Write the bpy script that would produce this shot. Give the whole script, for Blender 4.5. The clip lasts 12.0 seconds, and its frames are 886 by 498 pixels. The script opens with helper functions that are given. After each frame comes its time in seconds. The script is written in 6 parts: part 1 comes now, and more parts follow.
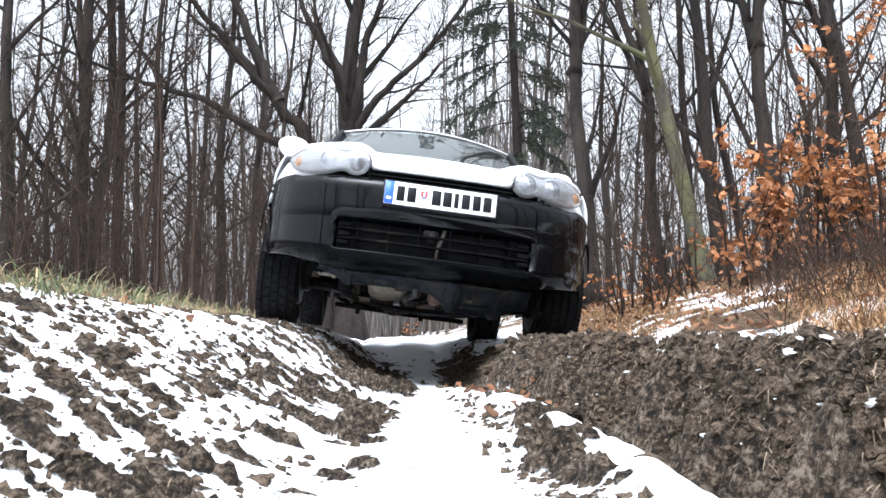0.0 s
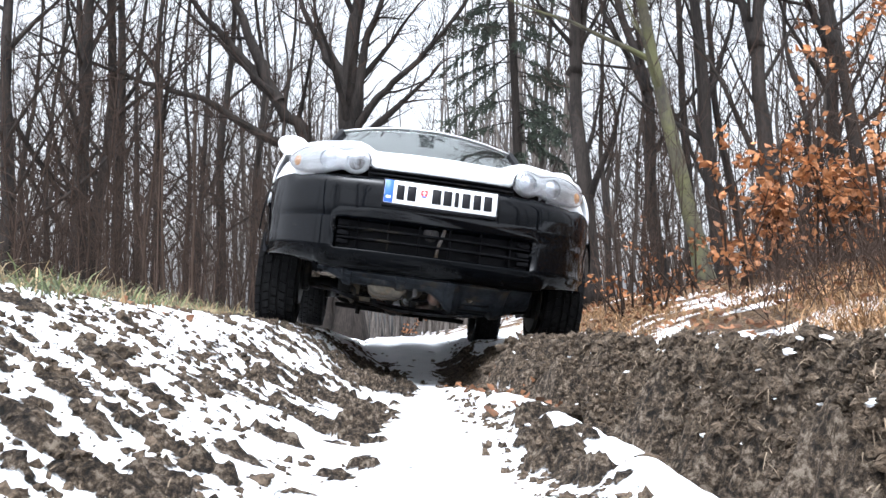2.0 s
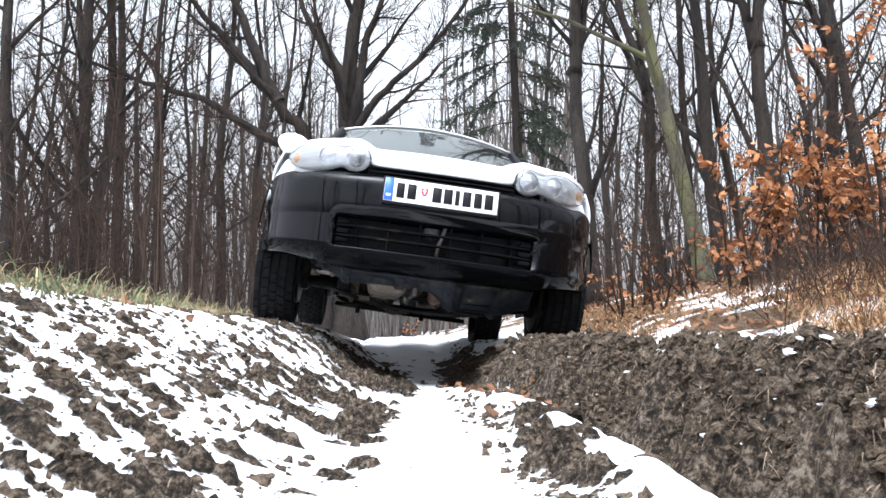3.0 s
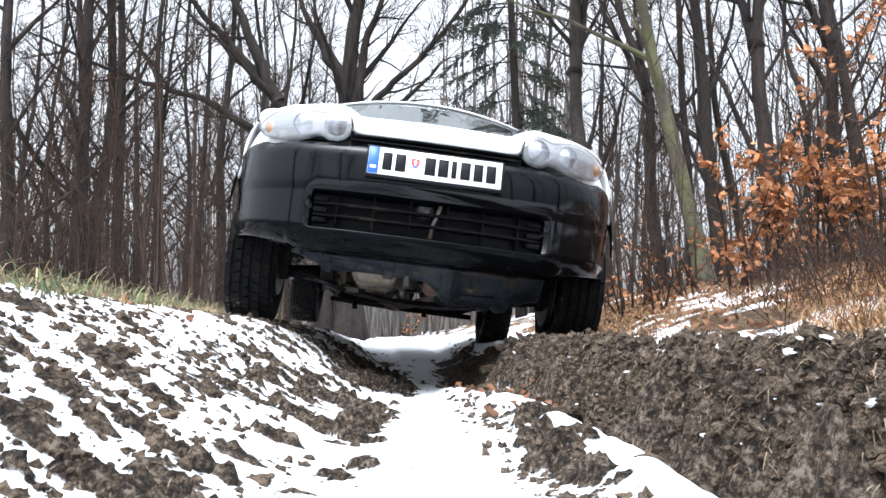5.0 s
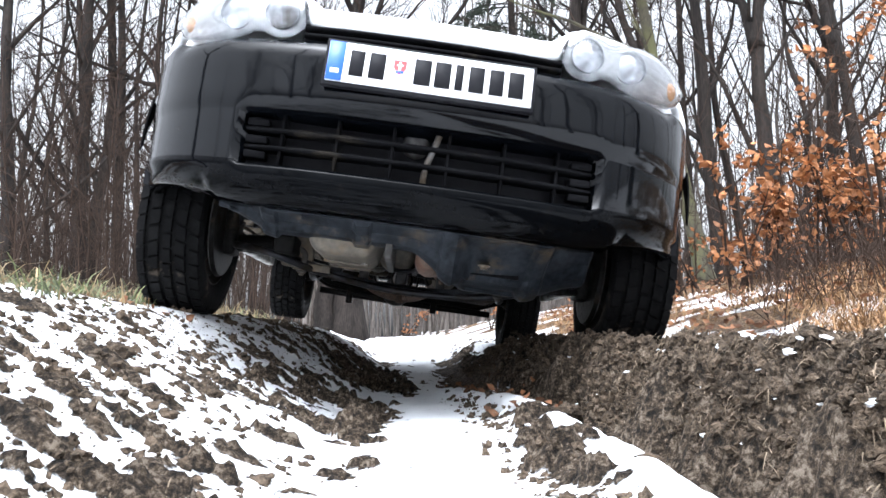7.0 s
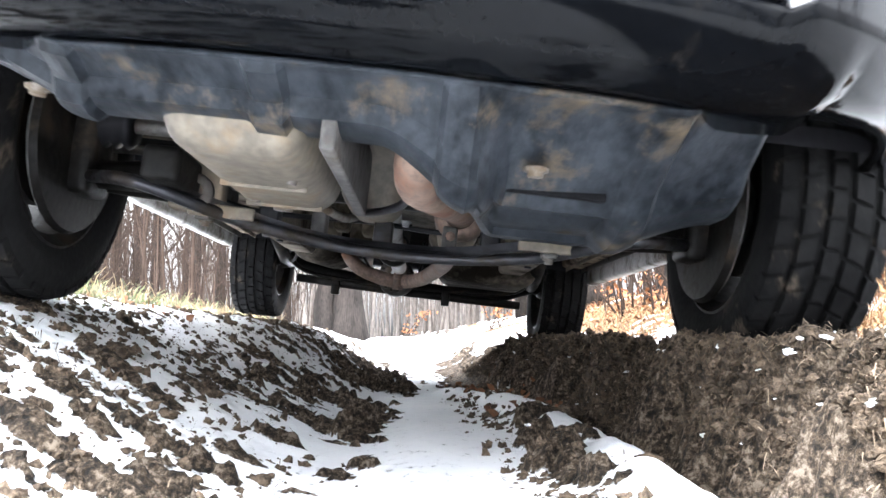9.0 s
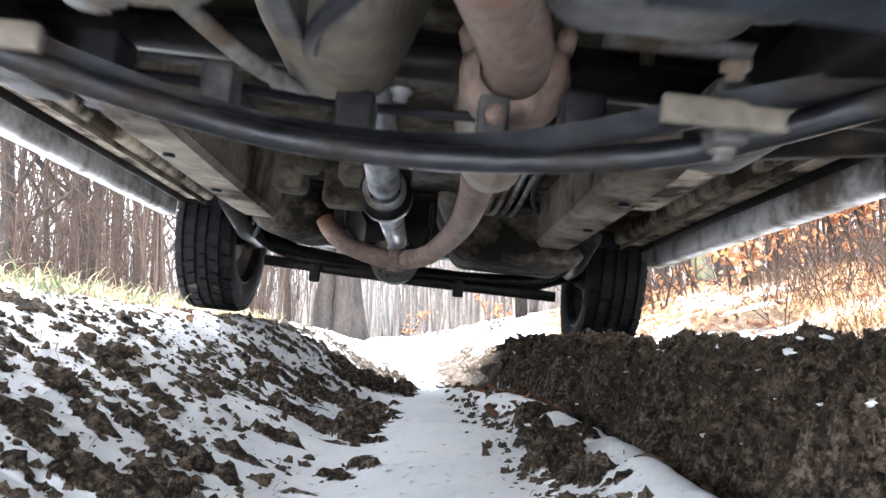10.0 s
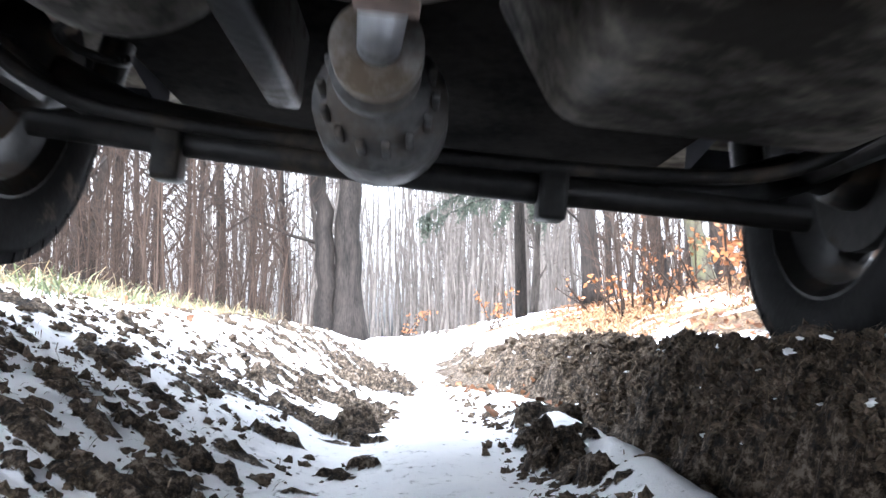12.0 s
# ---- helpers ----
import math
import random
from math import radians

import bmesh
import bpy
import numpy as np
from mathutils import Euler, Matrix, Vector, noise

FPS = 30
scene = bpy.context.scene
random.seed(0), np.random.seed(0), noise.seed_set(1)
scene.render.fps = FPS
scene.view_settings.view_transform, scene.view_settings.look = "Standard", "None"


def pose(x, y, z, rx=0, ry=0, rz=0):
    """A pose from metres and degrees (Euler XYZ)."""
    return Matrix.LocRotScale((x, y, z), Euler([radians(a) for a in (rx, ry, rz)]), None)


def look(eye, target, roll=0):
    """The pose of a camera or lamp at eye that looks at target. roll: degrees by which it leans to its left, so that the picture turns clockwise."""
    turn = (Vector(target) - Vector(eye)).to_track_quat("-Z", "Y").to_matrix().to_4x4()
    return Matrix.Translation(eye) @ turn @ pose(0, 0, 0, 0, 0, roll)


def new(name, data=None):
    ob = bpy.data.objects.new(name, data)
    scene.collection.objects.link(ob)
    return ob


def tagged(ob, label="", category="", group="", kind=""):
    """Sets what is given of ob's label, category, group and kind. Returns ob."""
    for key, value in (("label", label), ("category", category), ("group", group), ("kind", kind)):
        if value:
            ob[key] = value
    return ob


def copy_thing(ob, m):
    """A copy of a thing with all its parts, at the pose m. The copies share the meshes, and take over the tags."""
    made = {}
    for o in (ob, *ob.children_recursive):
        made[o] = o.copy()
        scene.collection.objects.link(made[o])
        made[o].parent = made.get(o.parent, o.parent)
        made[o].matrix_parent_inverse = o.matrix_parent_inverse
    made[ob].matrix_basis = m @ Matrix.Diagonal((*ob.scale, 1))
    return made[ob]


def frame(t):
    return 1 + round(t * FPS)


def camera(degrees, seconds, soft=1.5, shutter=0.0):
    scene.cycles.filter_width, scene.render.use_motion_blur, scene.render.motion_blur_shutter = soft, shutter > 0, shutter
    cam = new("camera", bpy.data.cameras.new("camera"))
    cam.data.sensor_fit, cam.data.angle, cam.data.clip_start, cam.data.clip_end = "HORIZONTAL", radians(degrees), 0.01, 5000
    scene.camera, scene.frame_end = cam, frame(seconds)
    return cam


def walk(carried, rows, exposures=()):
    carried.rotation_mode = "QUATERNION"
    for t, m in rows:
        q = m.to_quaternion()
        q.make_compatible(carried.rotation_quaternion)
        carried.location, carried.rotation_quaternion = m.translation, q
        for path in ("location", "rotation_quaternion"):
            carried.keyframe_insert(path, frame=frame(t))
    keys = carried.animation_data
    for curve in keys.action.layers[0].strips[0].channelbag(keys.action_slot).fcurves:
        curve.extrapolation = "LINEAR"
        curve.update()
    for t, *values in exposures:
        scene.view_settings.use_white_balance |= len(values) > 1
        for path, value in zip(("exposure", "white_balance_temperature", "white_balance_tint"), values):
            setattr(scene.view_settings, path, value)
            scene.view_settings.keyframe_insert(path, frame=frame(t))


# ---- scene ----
# ---- camera: stands still in the rut, just above the snow ----
EYE = 0.26
cam = camera(58.15, 12.0, soft=1.5, shutter=0.4)
walk(cam, [(0, pose(0, 0, EYE, 96.43, 0, 0)), (12, pose(0, 0, EYE, 96.43, 0, 0))],
     exposures=[(0, 0.0, 5900, 10), (6.2, 0.0, 5900, 10), (7.0, 0.2, 5900, 10), (8.0, 1.0, 5950, 10), (8.8, 1.65, 6050, 10), (9.5, 2.05, 6050, 10), (10.5, 2.1, 5800, 10), (11.5, 2.0, 5750, 10), (12, 1.75, 5700, 10)])

# ---- overcast winter daylight ----
world = bpy.data.worlds.new("overcast_sky")
scene.world = world
world.use_nodes = True
wn, wl = world.node_tree.nodes, world.node_tree.links
wn.clear()
sky = wn.new("ShaderNodeTexSky")
sky.sky_type, sky.sun_disc = "NISHITA", False
sky.sun_elevation, sky.sun_rotation = radians(68), radians(200)
sky.air_density, sky.dust_density = 1.0, 7.0
grey = wn.new("ShaderNodeHueSaturation")
grey.inputs["Saturation"].default_value = 0.06
back = wn.new("ShaderNodeBackground")
back.inputs["Strength"].default_value = 0.47
wout = wn.new("ShaderNodeOutputWorld")
wl.new(sky.outputs["Color"], grey.inputs["Color"])
wl.new(grey.outputs["Color"], back.inputs["Color"])
wl.new(back.outputs["Background"], wout.inputs["Surface"])
sun = new("sun", bpy.data.lights.new("sun", "SUN"))
sun.data.energy, sun.data.angle, sun.data.color = 1.25, radians(70), (1.0, 0.98, 0.96)
sun.matrix_world = look((-3, -8, 24), (0, 0, 0))


# ---- materials ----
def ramp(nodes, stops):
    r = nodes.new("ShaderNodeValToRGB")
    els = r.color_ramp.elements
    els[0].position, els[0].color = stops[0][0], (*stops[0][1], 1)
    els[1].position, els[1].color = stops[-1][0], (*stops[-1][1], 1)
    for p, c in stops[1:-1]:
        e = els.new(p)
        e.color = (*c, 1)
    return r


def surface(name, dark, light, rough=0.7, metal=0.0, scale=8.0, fine=60.0, bump=0.2, stretch=(1, 1, 1), dirt=None, dirt_at=0.55, coat=0.0,
            spec=0.5, random_tint=0.0, dirt_scale=3.0):
    """Two-scale procedural surface: broad tint, fine grain and relief, and optionally patches of dirt."""
    m = bpy.data.materials.new(name)
    m.use_nodes = True
    n, l = m.node_tree.nodes, m.node_tree.links
    b = n["Principled BSDF"]
    tc = n.new("ShaderNodeTexCoord")
    mp = n.new("ShaderNodeMapping")
    mp.inputs["Scale"].default_value = stretch
    l.new(tc.outputs["Object"], mp.inputs["Vector"])
    a = n.new("ShaderNodeTexNoise")
    a.inputs["Scale"].default_value, a.inputs["Detail"].default_value = scale, 6
    f = n.new("ShaderNodeTexNoise")
    f.inputs["Scale"].default_value, f.inputs["Detail"].default_value = fine, 4
    l.new(mp.outputs["Vector"], a.inputs["Vector"])
    l.new(mp.outputs["Vector"], f.inputs["Vector"])
    mix = n.new("ShaderNodeMath")
    mix.operation = "MULTIPLY_ADD"
    mix.inputs[1].default_value = 0.45
    l.new(f.outputs["Fac"], mix.inputs[0])
    half = n.new("ShaderNodeMath")
    half.operation = "MULTIPLY"
    half.inputs[1].default_value = 0.55
    l.new(a.outputs["Fac"], half.inputs[0])
    l.new(half.outputs[0], mix.inputs[2])
    r = ramp(n, [(0.36, dark), (0.64, light)])
    l.new(mix.outputs[0], r.inputs["Fac"])
    col = r.outputs["Color"]
    b.inputs["Roughness"].default_value, b.inputs["Metallic"].default_value = rough, metal
    b.inputs["Specular IOR Level"].default_value = spec
    if dirt is not None:
        d = n.new("ShaderNodeTexNoise")
        d.inputs["Scale"].default_value, d.inputs["Detail"].default_value, d.inputs["Roughness"].default_value = dirt_scale, 8, 0.7
        l.new(tc.outputs["Object"], d.inputs["Vector"])
        dr = ramp(n, [(dirt_at - 0.06, (0, 0, 0)), (dirt_at + 0.08, (1, 1, 1))])
        l.new(d.outputs["Fac"], dr.inputs["Fac"])
        mx = n.new("ShaderNodeMix")
        mx.data_type = "RGBA"
        l.new(dr.outputs["Color"], mx.inputs["Factor"])
        l.new(col, mx.inputs["A"])
        mx.inputs["B"].default_value = (*dirt, 1)
        col = mx.outputs["Result"]
        rr = n.new("ShaderNodeMapRange")
        rr.inputs["To Min"].default_value, rr.inputs["To Max"].default_value = rough, 0.9
        l.new(dr.outputs["Color"], rr.inputs["Value"])
        l.new(rr.outputs["Result"], b.inputs["Roughness"])
    if random_tint:
        oi = n.new("ShaderNodeNewGeometry")
        hs = n.new("ShaderNodeHueSaturation")
        mr = n.new("ShaderNodeMapRange")
        mr.inputs["To Min"].default_value, mr.inputs["To Max"].default_value = 1 - random_tint, 1 + random_tint
        l.new(oi.outputs["Random Per Island"], mr.inputs["Value"])
        l.new(mr.outputs["Result"], hs.inputs["Value"])
        l.new(col, hs.inputs["Color"])
        col = hs.outputs["Color"]
    l.new(col, b.inputs["Base Color"])
    if coat:
        b.inputs["Coat Weight"].default_value, b.inputs["Coat Roughness"].default_value = coat, 0.06
    if bump:
        bp = n.new("ShaderNodeBump")
        bp.inputs["Strength"].default_value, bp.inputs["Distance"].default_value = bump, 0.01
        l.new(mix.outputs[0], bp.inputs["Height"])
        l.new(bp.outputs["Normal"], b.inputs["Normal"])
    return m


def ground_material():
    """Brown churned mud under snow; where the snow lies is given by the relief itself."""
    m = bpy.data.materials.new("mud_and_snow")
    m.use_nodes = True
    n, l = m.node_tree.nodes, m.node_tree.links
    b = n["Principled BSDF"]
    tc = n.new("ShaderNodeTexCoord")

    def noise_at(scale, detail=6, rough=0.6):
        t = n.new("ShaderNodeTexNoise")
        t.inputs["Scale"].default_value, t.inputs["Detail"].default_value, t.inputs["Roughness"].default_value = scale, detail, rough
        l.new(tc.outputs["Object"], t.inputs["Vector"])
        return t.outputs["Fac"]

    coarse, mid, fine, grit = noise_at(6), noise_at(38, 10, 0.75), noise_at(260, 5, 0.7), noise_at(115, 6, 0.7)
    # the darkest mud stops put crevice shade into the colour
    mud = ramp(n, [(0.42, (0.007, 0.005, 0.003)), (0.475, (0.040, 0.028, 0.018)), (0.525, (0.125, 0.090, 0.060)), (0.58, (0.32, 0.26, 0.20))])
    blend = n.new("ShaderNodeMath")
    blend.operation = "MULTIPLY_ADD"
    blend.inputs[1].default_value = 0.42
    l.new(grit, blend.inputs[0])
    part_mid = n.new("ShaderNodeMath")
    part_mid.operation = "MULTIPLY"
    part_mid.inputs[1].default_value = 0.58
    l.new(mid, part_mid.inputs[0])
    l.new(part_mid.outputs[0], blend.inputs[2])
    l.new(blend.outputs[0], mud.inputs["Fac"])
    litter = n.new("ShaderNodeAttribute")
    litter.attribute_name = "litter"
    straw = ramp(n, [(0.35, (0.07, 0.036, 0.018)), (0.5, (0.17, 0.095, 0.045)), (0.65, (0.30, 0.20, 0.11))])
    l.new(mid, straw.inputs["Fac"])
    soil = n.new("ShaderNodeMix")
    soil.data_type = "RGBA"
    l.new(litter.outputs["Fac"], soil.inputs["Factor"])
    l.new(mud.outputs["Color"], soil.inputs["A"])
    l.new(straw.outputs["Color"], soil.inputs["B"])
    att = n.new("ShaderNodeAttribute")
    att.attribute_name = "snow"
    add = n.new("ShaderNodeMath")
    add.operation = "MULTIPLY_ADD"
    add.inputs[1].default_value = 0.9
    l.new(mid, add.inputs[0])
    l.new(att.outputs["Fac"], add.inputs[2])
    grain = n.new("ShaderNodeMath")
    grain.operation = "MULTIPLY_ADD"
    grain.inputs[1].default_value = 0.35
    l.new(fine, grain.inputs[0])
    l.new(add.outputs[0], grain.inputs[2])
    edge = ramp(n, [(0.50, (0, 0, 0)), (0.62, (1, 1, 1))])
    shift = n.new("ShaderNodeMath")
    shift.operation = "SUBTRACT"
    shift.inputs[1].default_value = 0.60
    l.new(grain.outputs[0], shift.inputs[0])
    l.new(shift.outputs[0], edge.inputs["Fac"])
    white = ramp(n, [(0.3, (0.80, 0.82, 0.85)), (0.7, (0.90, 0.91, 0.92))])
    l.new(coarse, white.inputs["Fac"])
    both = n.new("ShaderNodeMix")
    both.data_type = "RGBA"
    l.new(edge.outputs["Color"], both.inputs["Factor"])
    l.new(soil.outputs["Result"], both.inputs["A"])
    l.new(white.outputs["Color"], both.inputs["B"])
    l.new(both.outputs["Result"], b.inputs["Base Color"])
    rr = n.new("ShaderNodeMapRange")
    rr.inputs["To Min"].default_value, rr.inputs["To Max"].default_value = 0.75, 0.55
    l.new(edge.outputs["Color"], rr.inputs["Value"])
    l.new(rr.outputs["Result"], b.inputs["Roughness"])
    b.inputs["Specular IOR Level"].default_value = 0.25
    bp = n.new("ShaderNodeBump")
    bp.inputs["Strength"].default_value, bp.inputs["Distance"].default_value = 1.0, 0.028
    rough_mud = n.new("ShaderNodeMath")
    rough_mud.operation = "MULTIPLY_ADD"
    rough_mud.inputs[1].default_value = 1.2
    l.new(grit, rough_mud.inputs[0])
    l.new(grain.outputs[0], rough_mud.inputs[2])
    soft_snow = n.new("ShaderNodeMix")
    soft_snow.data_type = "FLOAT"
    l.new(edge.outputs["Color"], soft_snow.inputs["Factor"])
    l.new(rough_mud.outputs[0], soft_snow.inputs["A"])
    calm = n.new("ShaderNodeMath")
    calm.operation = "MULTIPLY"
    calm.inputs[1].default_value = 0.10
    l.new(fine, calm.inputs[0])
    l.new(calm.outputs[0], soft_snow.inputs["B"])
    l.new(soft_snow.outputs["Result"], bp.inputs["Height"])
    l.new(bp.outputs["Normal"], b.inputs["Normal"])
    return m


def clear_glass(name, tint, rough=0.02, weight=1.0, ior=1.5):
    m = bpy.data.materials.new(name)
    m.use_nodes = True
    b = m.node_tree.nodes["Principled BSDF"]
    b.inputs["Base Color"].default_value = (*tint, 1)
    b.inputs["Roughness"].default_value, b.inputs["Transmission Weight"].default_value, b.inputs["IOR"].default_value = rough, weight, ior
    return m


GROUND = ground_material()
CLOD = surface("churned_mud", (0.008, 0.006, 0.004), (0.135, 0.100, 0.070), 0.8, scale=70, fine=240, bump=1.0, spec=0.2, random_tint=0.25)
SNOW = surface("old_snow", (0.78, 0.80, 0.83), (0.90, 0.91, 0.92), 0.6, scale=30, fine=200, bump=0.3, spec=0.25)
BARK = surface("grey_brown_bark", (0.006, 0.005, 0.0045), (0.036, 0.029, 0.025), 0.9, scale=2.5, fine=16, bump=0.9, stretch=(3, 3, 0.5), random_tint=0.15, spec=0.2)
# far bark is coloured pale so that it carries the distance haze
BARK_FAR = surface("hazed_distant_bark", (0.06, 0.052, 0.047), (0.175, 0.155, 0.14), 0.95, scale=1.2, fine=9, bump=0.3, stretch=(2, 2, 0.5), random_tint=0.35, spec=0.1)
MOSSY = surface("mossy_bark", (0.025, 0.022, 0.016), (0.09, 0.08, 0.05), 0.9, scale=2.5, fine=18, bump=0.9, stretch=(3, 3, 0.6), dirt=(0.085, 0.085, 0.035), dirt_at=0.5, dirt_scale=1.5)
# bark of the mid wood, lightened to stand in for flare and haze
BARK_MID = surface("haze_lightened_bark", (0.020, 0.017, 0.015), (0.078, 0.066, 0.057), 0.9, scale=2.5, fine=16, bump=0.9, stretch=(3, 3, 0.5), random_tint=0.3, spec=0.2)
TWIG = surface("thin_bare_twigs", (0.018, 0.012, 0.009), (0.064, 0.044, 0.034), 0.9, scale=1.0, fine=10, bump=0, random_tint=0.3, spec=0.1)
NEEDLE = surface("dark_spruce_needles", (0.010, 0.016, 0.010), (0.045, 0.060, 0.038), 0.8, scale=3, fine=20, bump=0, random_tint=0.4)
LEAF = surface("dry_orange_brown_leaf", (0.18, 0.062, 0.018), (0.48, 0.205, 0.075), 0.7, scale=3, fine=30, bump=0.1, random_tint=0.35)
LITTER = surface("fallen_brown_leaf", (0.09, 0.035, 0.014), (0.26, 0.12, 0.055), 0.75, scale=5, fine=40, bump=0.2, random_tint=0.5)
FIBRE = surface("muddy_root_fibre", (0.035, 0.025, 0.017), (0.23, 0.18, 0.13), 0.85, scale=9, fine=60, bump=0, random_tint=0.5, spec=0.1)
GRASS = surface("green_grass", (0.035, 0.052, 0.016), (0.135, 0.150, 0.055), 0.7, scale=4, fine=40, bump=0, random_tint=0.4)
DRY = surface("tawny_dead_grass", (0.13, 0.07, 0.03), (0.36, 0.215, 0.10), 0.8, scale=4, fine=40, bump=0, random_tint=0.5)
STRAW = surface("dry_straw_grass", (0.10, 0.07, 0.035), (0.32, 0.24, 0.13), 0.8, scale=4, fine=40, bump=0, random_tint=0.4)
BLACK = surface("black_gloss_paint", (0.0010, 0.0012, 0.0016), (0.0022, 0.0026, 0.0034), 0.07, scale=5, fine=90, bump=0.02, dirt=(0.014, 0.012, 0.010), dirt_at=0.66, coat=0.0, dirt_scale=5, spec=0.055)
GLOSS = surface("polished_black_paint", (0.0010, 0.0013, 0.0020), (0.0024, 0.0030, 0.0042), 0.06, scale=5, fine=90, bump=0.015, dirt=(0.012, 0.010, 0.008), dirt_at=0.68, dirt_scale=6, spec=0.20)
WHITE = surface("white_car_paint", (0.74, 0.75, 0.77), (0.84, 0.85, 0.86), 0.35, scale=2, fine=60, bump=0.01)
PLASTIC = surface("dull_black_plastic", (0.002, 0.002, 0.0025), (0.008, 0.008, 0.009), 0.55, scale=8, fine=120, bump=0.12, dirt=(0.035, 0.030, 0.024), dirt_at=0.62, dirt_scale=6, spec=0.03)
TRAY = surface("scuffed_undertray", (0.003, 0.004, 0.0055), (0.025, 0.029, 0.035), 0.45, scale=12, fine=60, bump=0.3, stretch=(1, 0.4, 1), dirt=(0.085, 0.066, 0.044), dirt_at=0.60, dirt_scale=7, spec=0.08)
RUBBER = surface("muddy_tyre_rubber", (0.003, 0.003, 0.0035), (0.010, 0.010, 0.010), 0.75, scale=9, fine=80, bump=0.3, dirt=(0.13, 0.105, 0.08), dirt_at=0.66, dirt_scale=7, spec=0.06)
STEEL = surface("dull_wheel_steel", (0.10, 0.10, 0.10), (0.26, 0.25, 0.24), 0.55, metal=0.5, scale=8, fine=60, bump=0.1, dirt=(0.10, 0.075, 0.05), dirt_at=0.5, dirt_scale=6)
SHAFT = surface("bare_steel_shaft", (0.30, 0.32, 0.35), (0.55, 0.57, 0.60), 0.32, metal=0.85, scale=6, fine=60, bump=0.05, stretch=(1, 0.2, 1), dirt=(0.16, 0.14, 0.12), dirt_at=0.6, dirt_scale=6)
ALLOY = surface("dirty_cast_aluminium", (0.050, 0.043, 0.033), (0.155, 0.133, 0.102), 0.6, metal=0.15, scale=5, fine=50, bump=0.2, dirt=(0.14, 0.10, 0.06), dirt_at=0.56, dirt_scale=5)
UNDER = surface("dirty_underbody_coating", (0.10, 0.086, 0.066), (0.30, 0.262, 0.21), 0.7, scale=4, fine=40, bump=0.25, dirt=(0.030, 0.021, 0.014), dirt_at=0.53, dirt_scale=5, spec=0.08)
DARKU = surface("oily_black_steel", (0.002, 0.002, 0.002), (0.012, 0.011, 0.010), 0.45, scale=7, fine=60, bump=0.3, dirt=(0.040, 0.030, 0.021), dirt_at=0.6, dirt_scale=7, spec=0.1)
CAST = surface("dark_grey_cast_iron", (0.020, 0.020, 0.020), (0.095, 0.090, 0.086), 0.6, scale=7, fine=60, bump=0.3, dirt=(0.05, 0.04, 0.03), dirt_at=0.55, dirt_scale=6, spec=0.3)
OILY = surface("oil_wet_steel", (0.006, 0.006, 0.007), (0.035, 0.036, 0.042), 0.33, metal=0.6, scale=9, fine=50, bump=0.35, stretch=(0.4, 1, 1), dirt=(0.028, 0.021, 0.015), dirt_at=0.52, dirt_scale=9)
# matt black that stands in for the shade under the rear floor
SHADE_BLACK = surface("shade_black_underside", (0.003, 0.003, 0.003), (0.012, 0.011, 0.010), 0.95, scale=6, fine=50, bump=0.2, spec=0.0)
# inner floor: darker base than the rails and sills, with patches of dirt
FLOORPAN = surface("dark_dirty_floor_pan", (0.030, 0.026, 0.019), (0.125, 0.108, 0.080), 0.7, scale=5, fine=45, bump=0.3, dirt=(0.016, 0.011, 0.007), dirt_at=0.50, dirt_scale=6, spec=0.1)
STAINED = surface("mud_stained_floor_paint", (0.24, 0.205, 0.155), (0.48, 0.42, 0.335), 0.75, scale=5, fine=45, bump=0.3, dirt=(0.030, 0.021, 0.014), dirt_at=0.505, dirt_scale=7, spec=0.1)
TANK = surface("dark_stained_tank", (0.018, 0.015, 0.012), (0.110, 0.095, 0.075), 0.6, scale=6, fine=50, bump=0.4, dirt=(0.008, 0.006, 0.004), dirt_at=0.49, dirt_scale=5, spec=0.12)
RUST = surface("rusty_exhaust", (0.055, 0.036, 0.027), (0.19, 0.128, 0.096), 0.7, scale=9, fine=80, bump=0.3, dirt=(0.10, 0.042, 0.022), dirt_at=0.58, dirt_scale=5)
PLATE_W = surface("white_plate", (0.76, 0.77, 0.78), (0.82, 0.83, 0.84), 0.35, scale=4, fine=50, bump=0)
PLATE_B = surface("plate_blue", (0.02, 0.10, 0.55), (0.03, 0.13, 0.62), 0.35, scale=4, fine=50, bump=0)
PLATE_R = surface("plate_red", (0.55, 0.03, 0.04), (0.62, 0.05, 0.05), 0.35, scale=4, fine=50, bump=0)
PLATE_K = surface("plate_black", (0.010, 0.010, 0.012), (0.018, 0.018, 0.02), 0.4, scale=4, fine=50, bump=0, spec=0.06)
ORANGE = surface("amber_lens", (0.66, 0.34, 0.16), (0.74, 0.44, 0.24), 0.15, scale=3, fine=40, bump=0)
LENS = clear_glass("hazy_headlamp_glass", (0.95, 0.96, 0.97), 0.03)
SKIRT = surface("dirty_white_skirt", (0.30, 0.30, 0.30), (0.62, 0.62, 0.62), 0.5, scale=6, fine=60, bump=0.1, dirt=(0.12, 0.10, 0.08), dirt_at=0.52, dirt_scale=5)
REFLECT = surface("headlamp_reflector", (0.36, 0.37, 0.38), (0.56, 0.57, 0.58), 0.35, metal=0.5, scale=9, fine=60, bump=0.05)
GLASS = clear_glass("windscreen_glass", (0.75, 0.85, 0.82), 0.01, ior=1.9)
CABIN = surface("dark_cabin_lining", (0.02, 0.02, 0.022), (0.045, 0.045, 0.048), 0.8, scale=5, fine=60, bump=0.1)


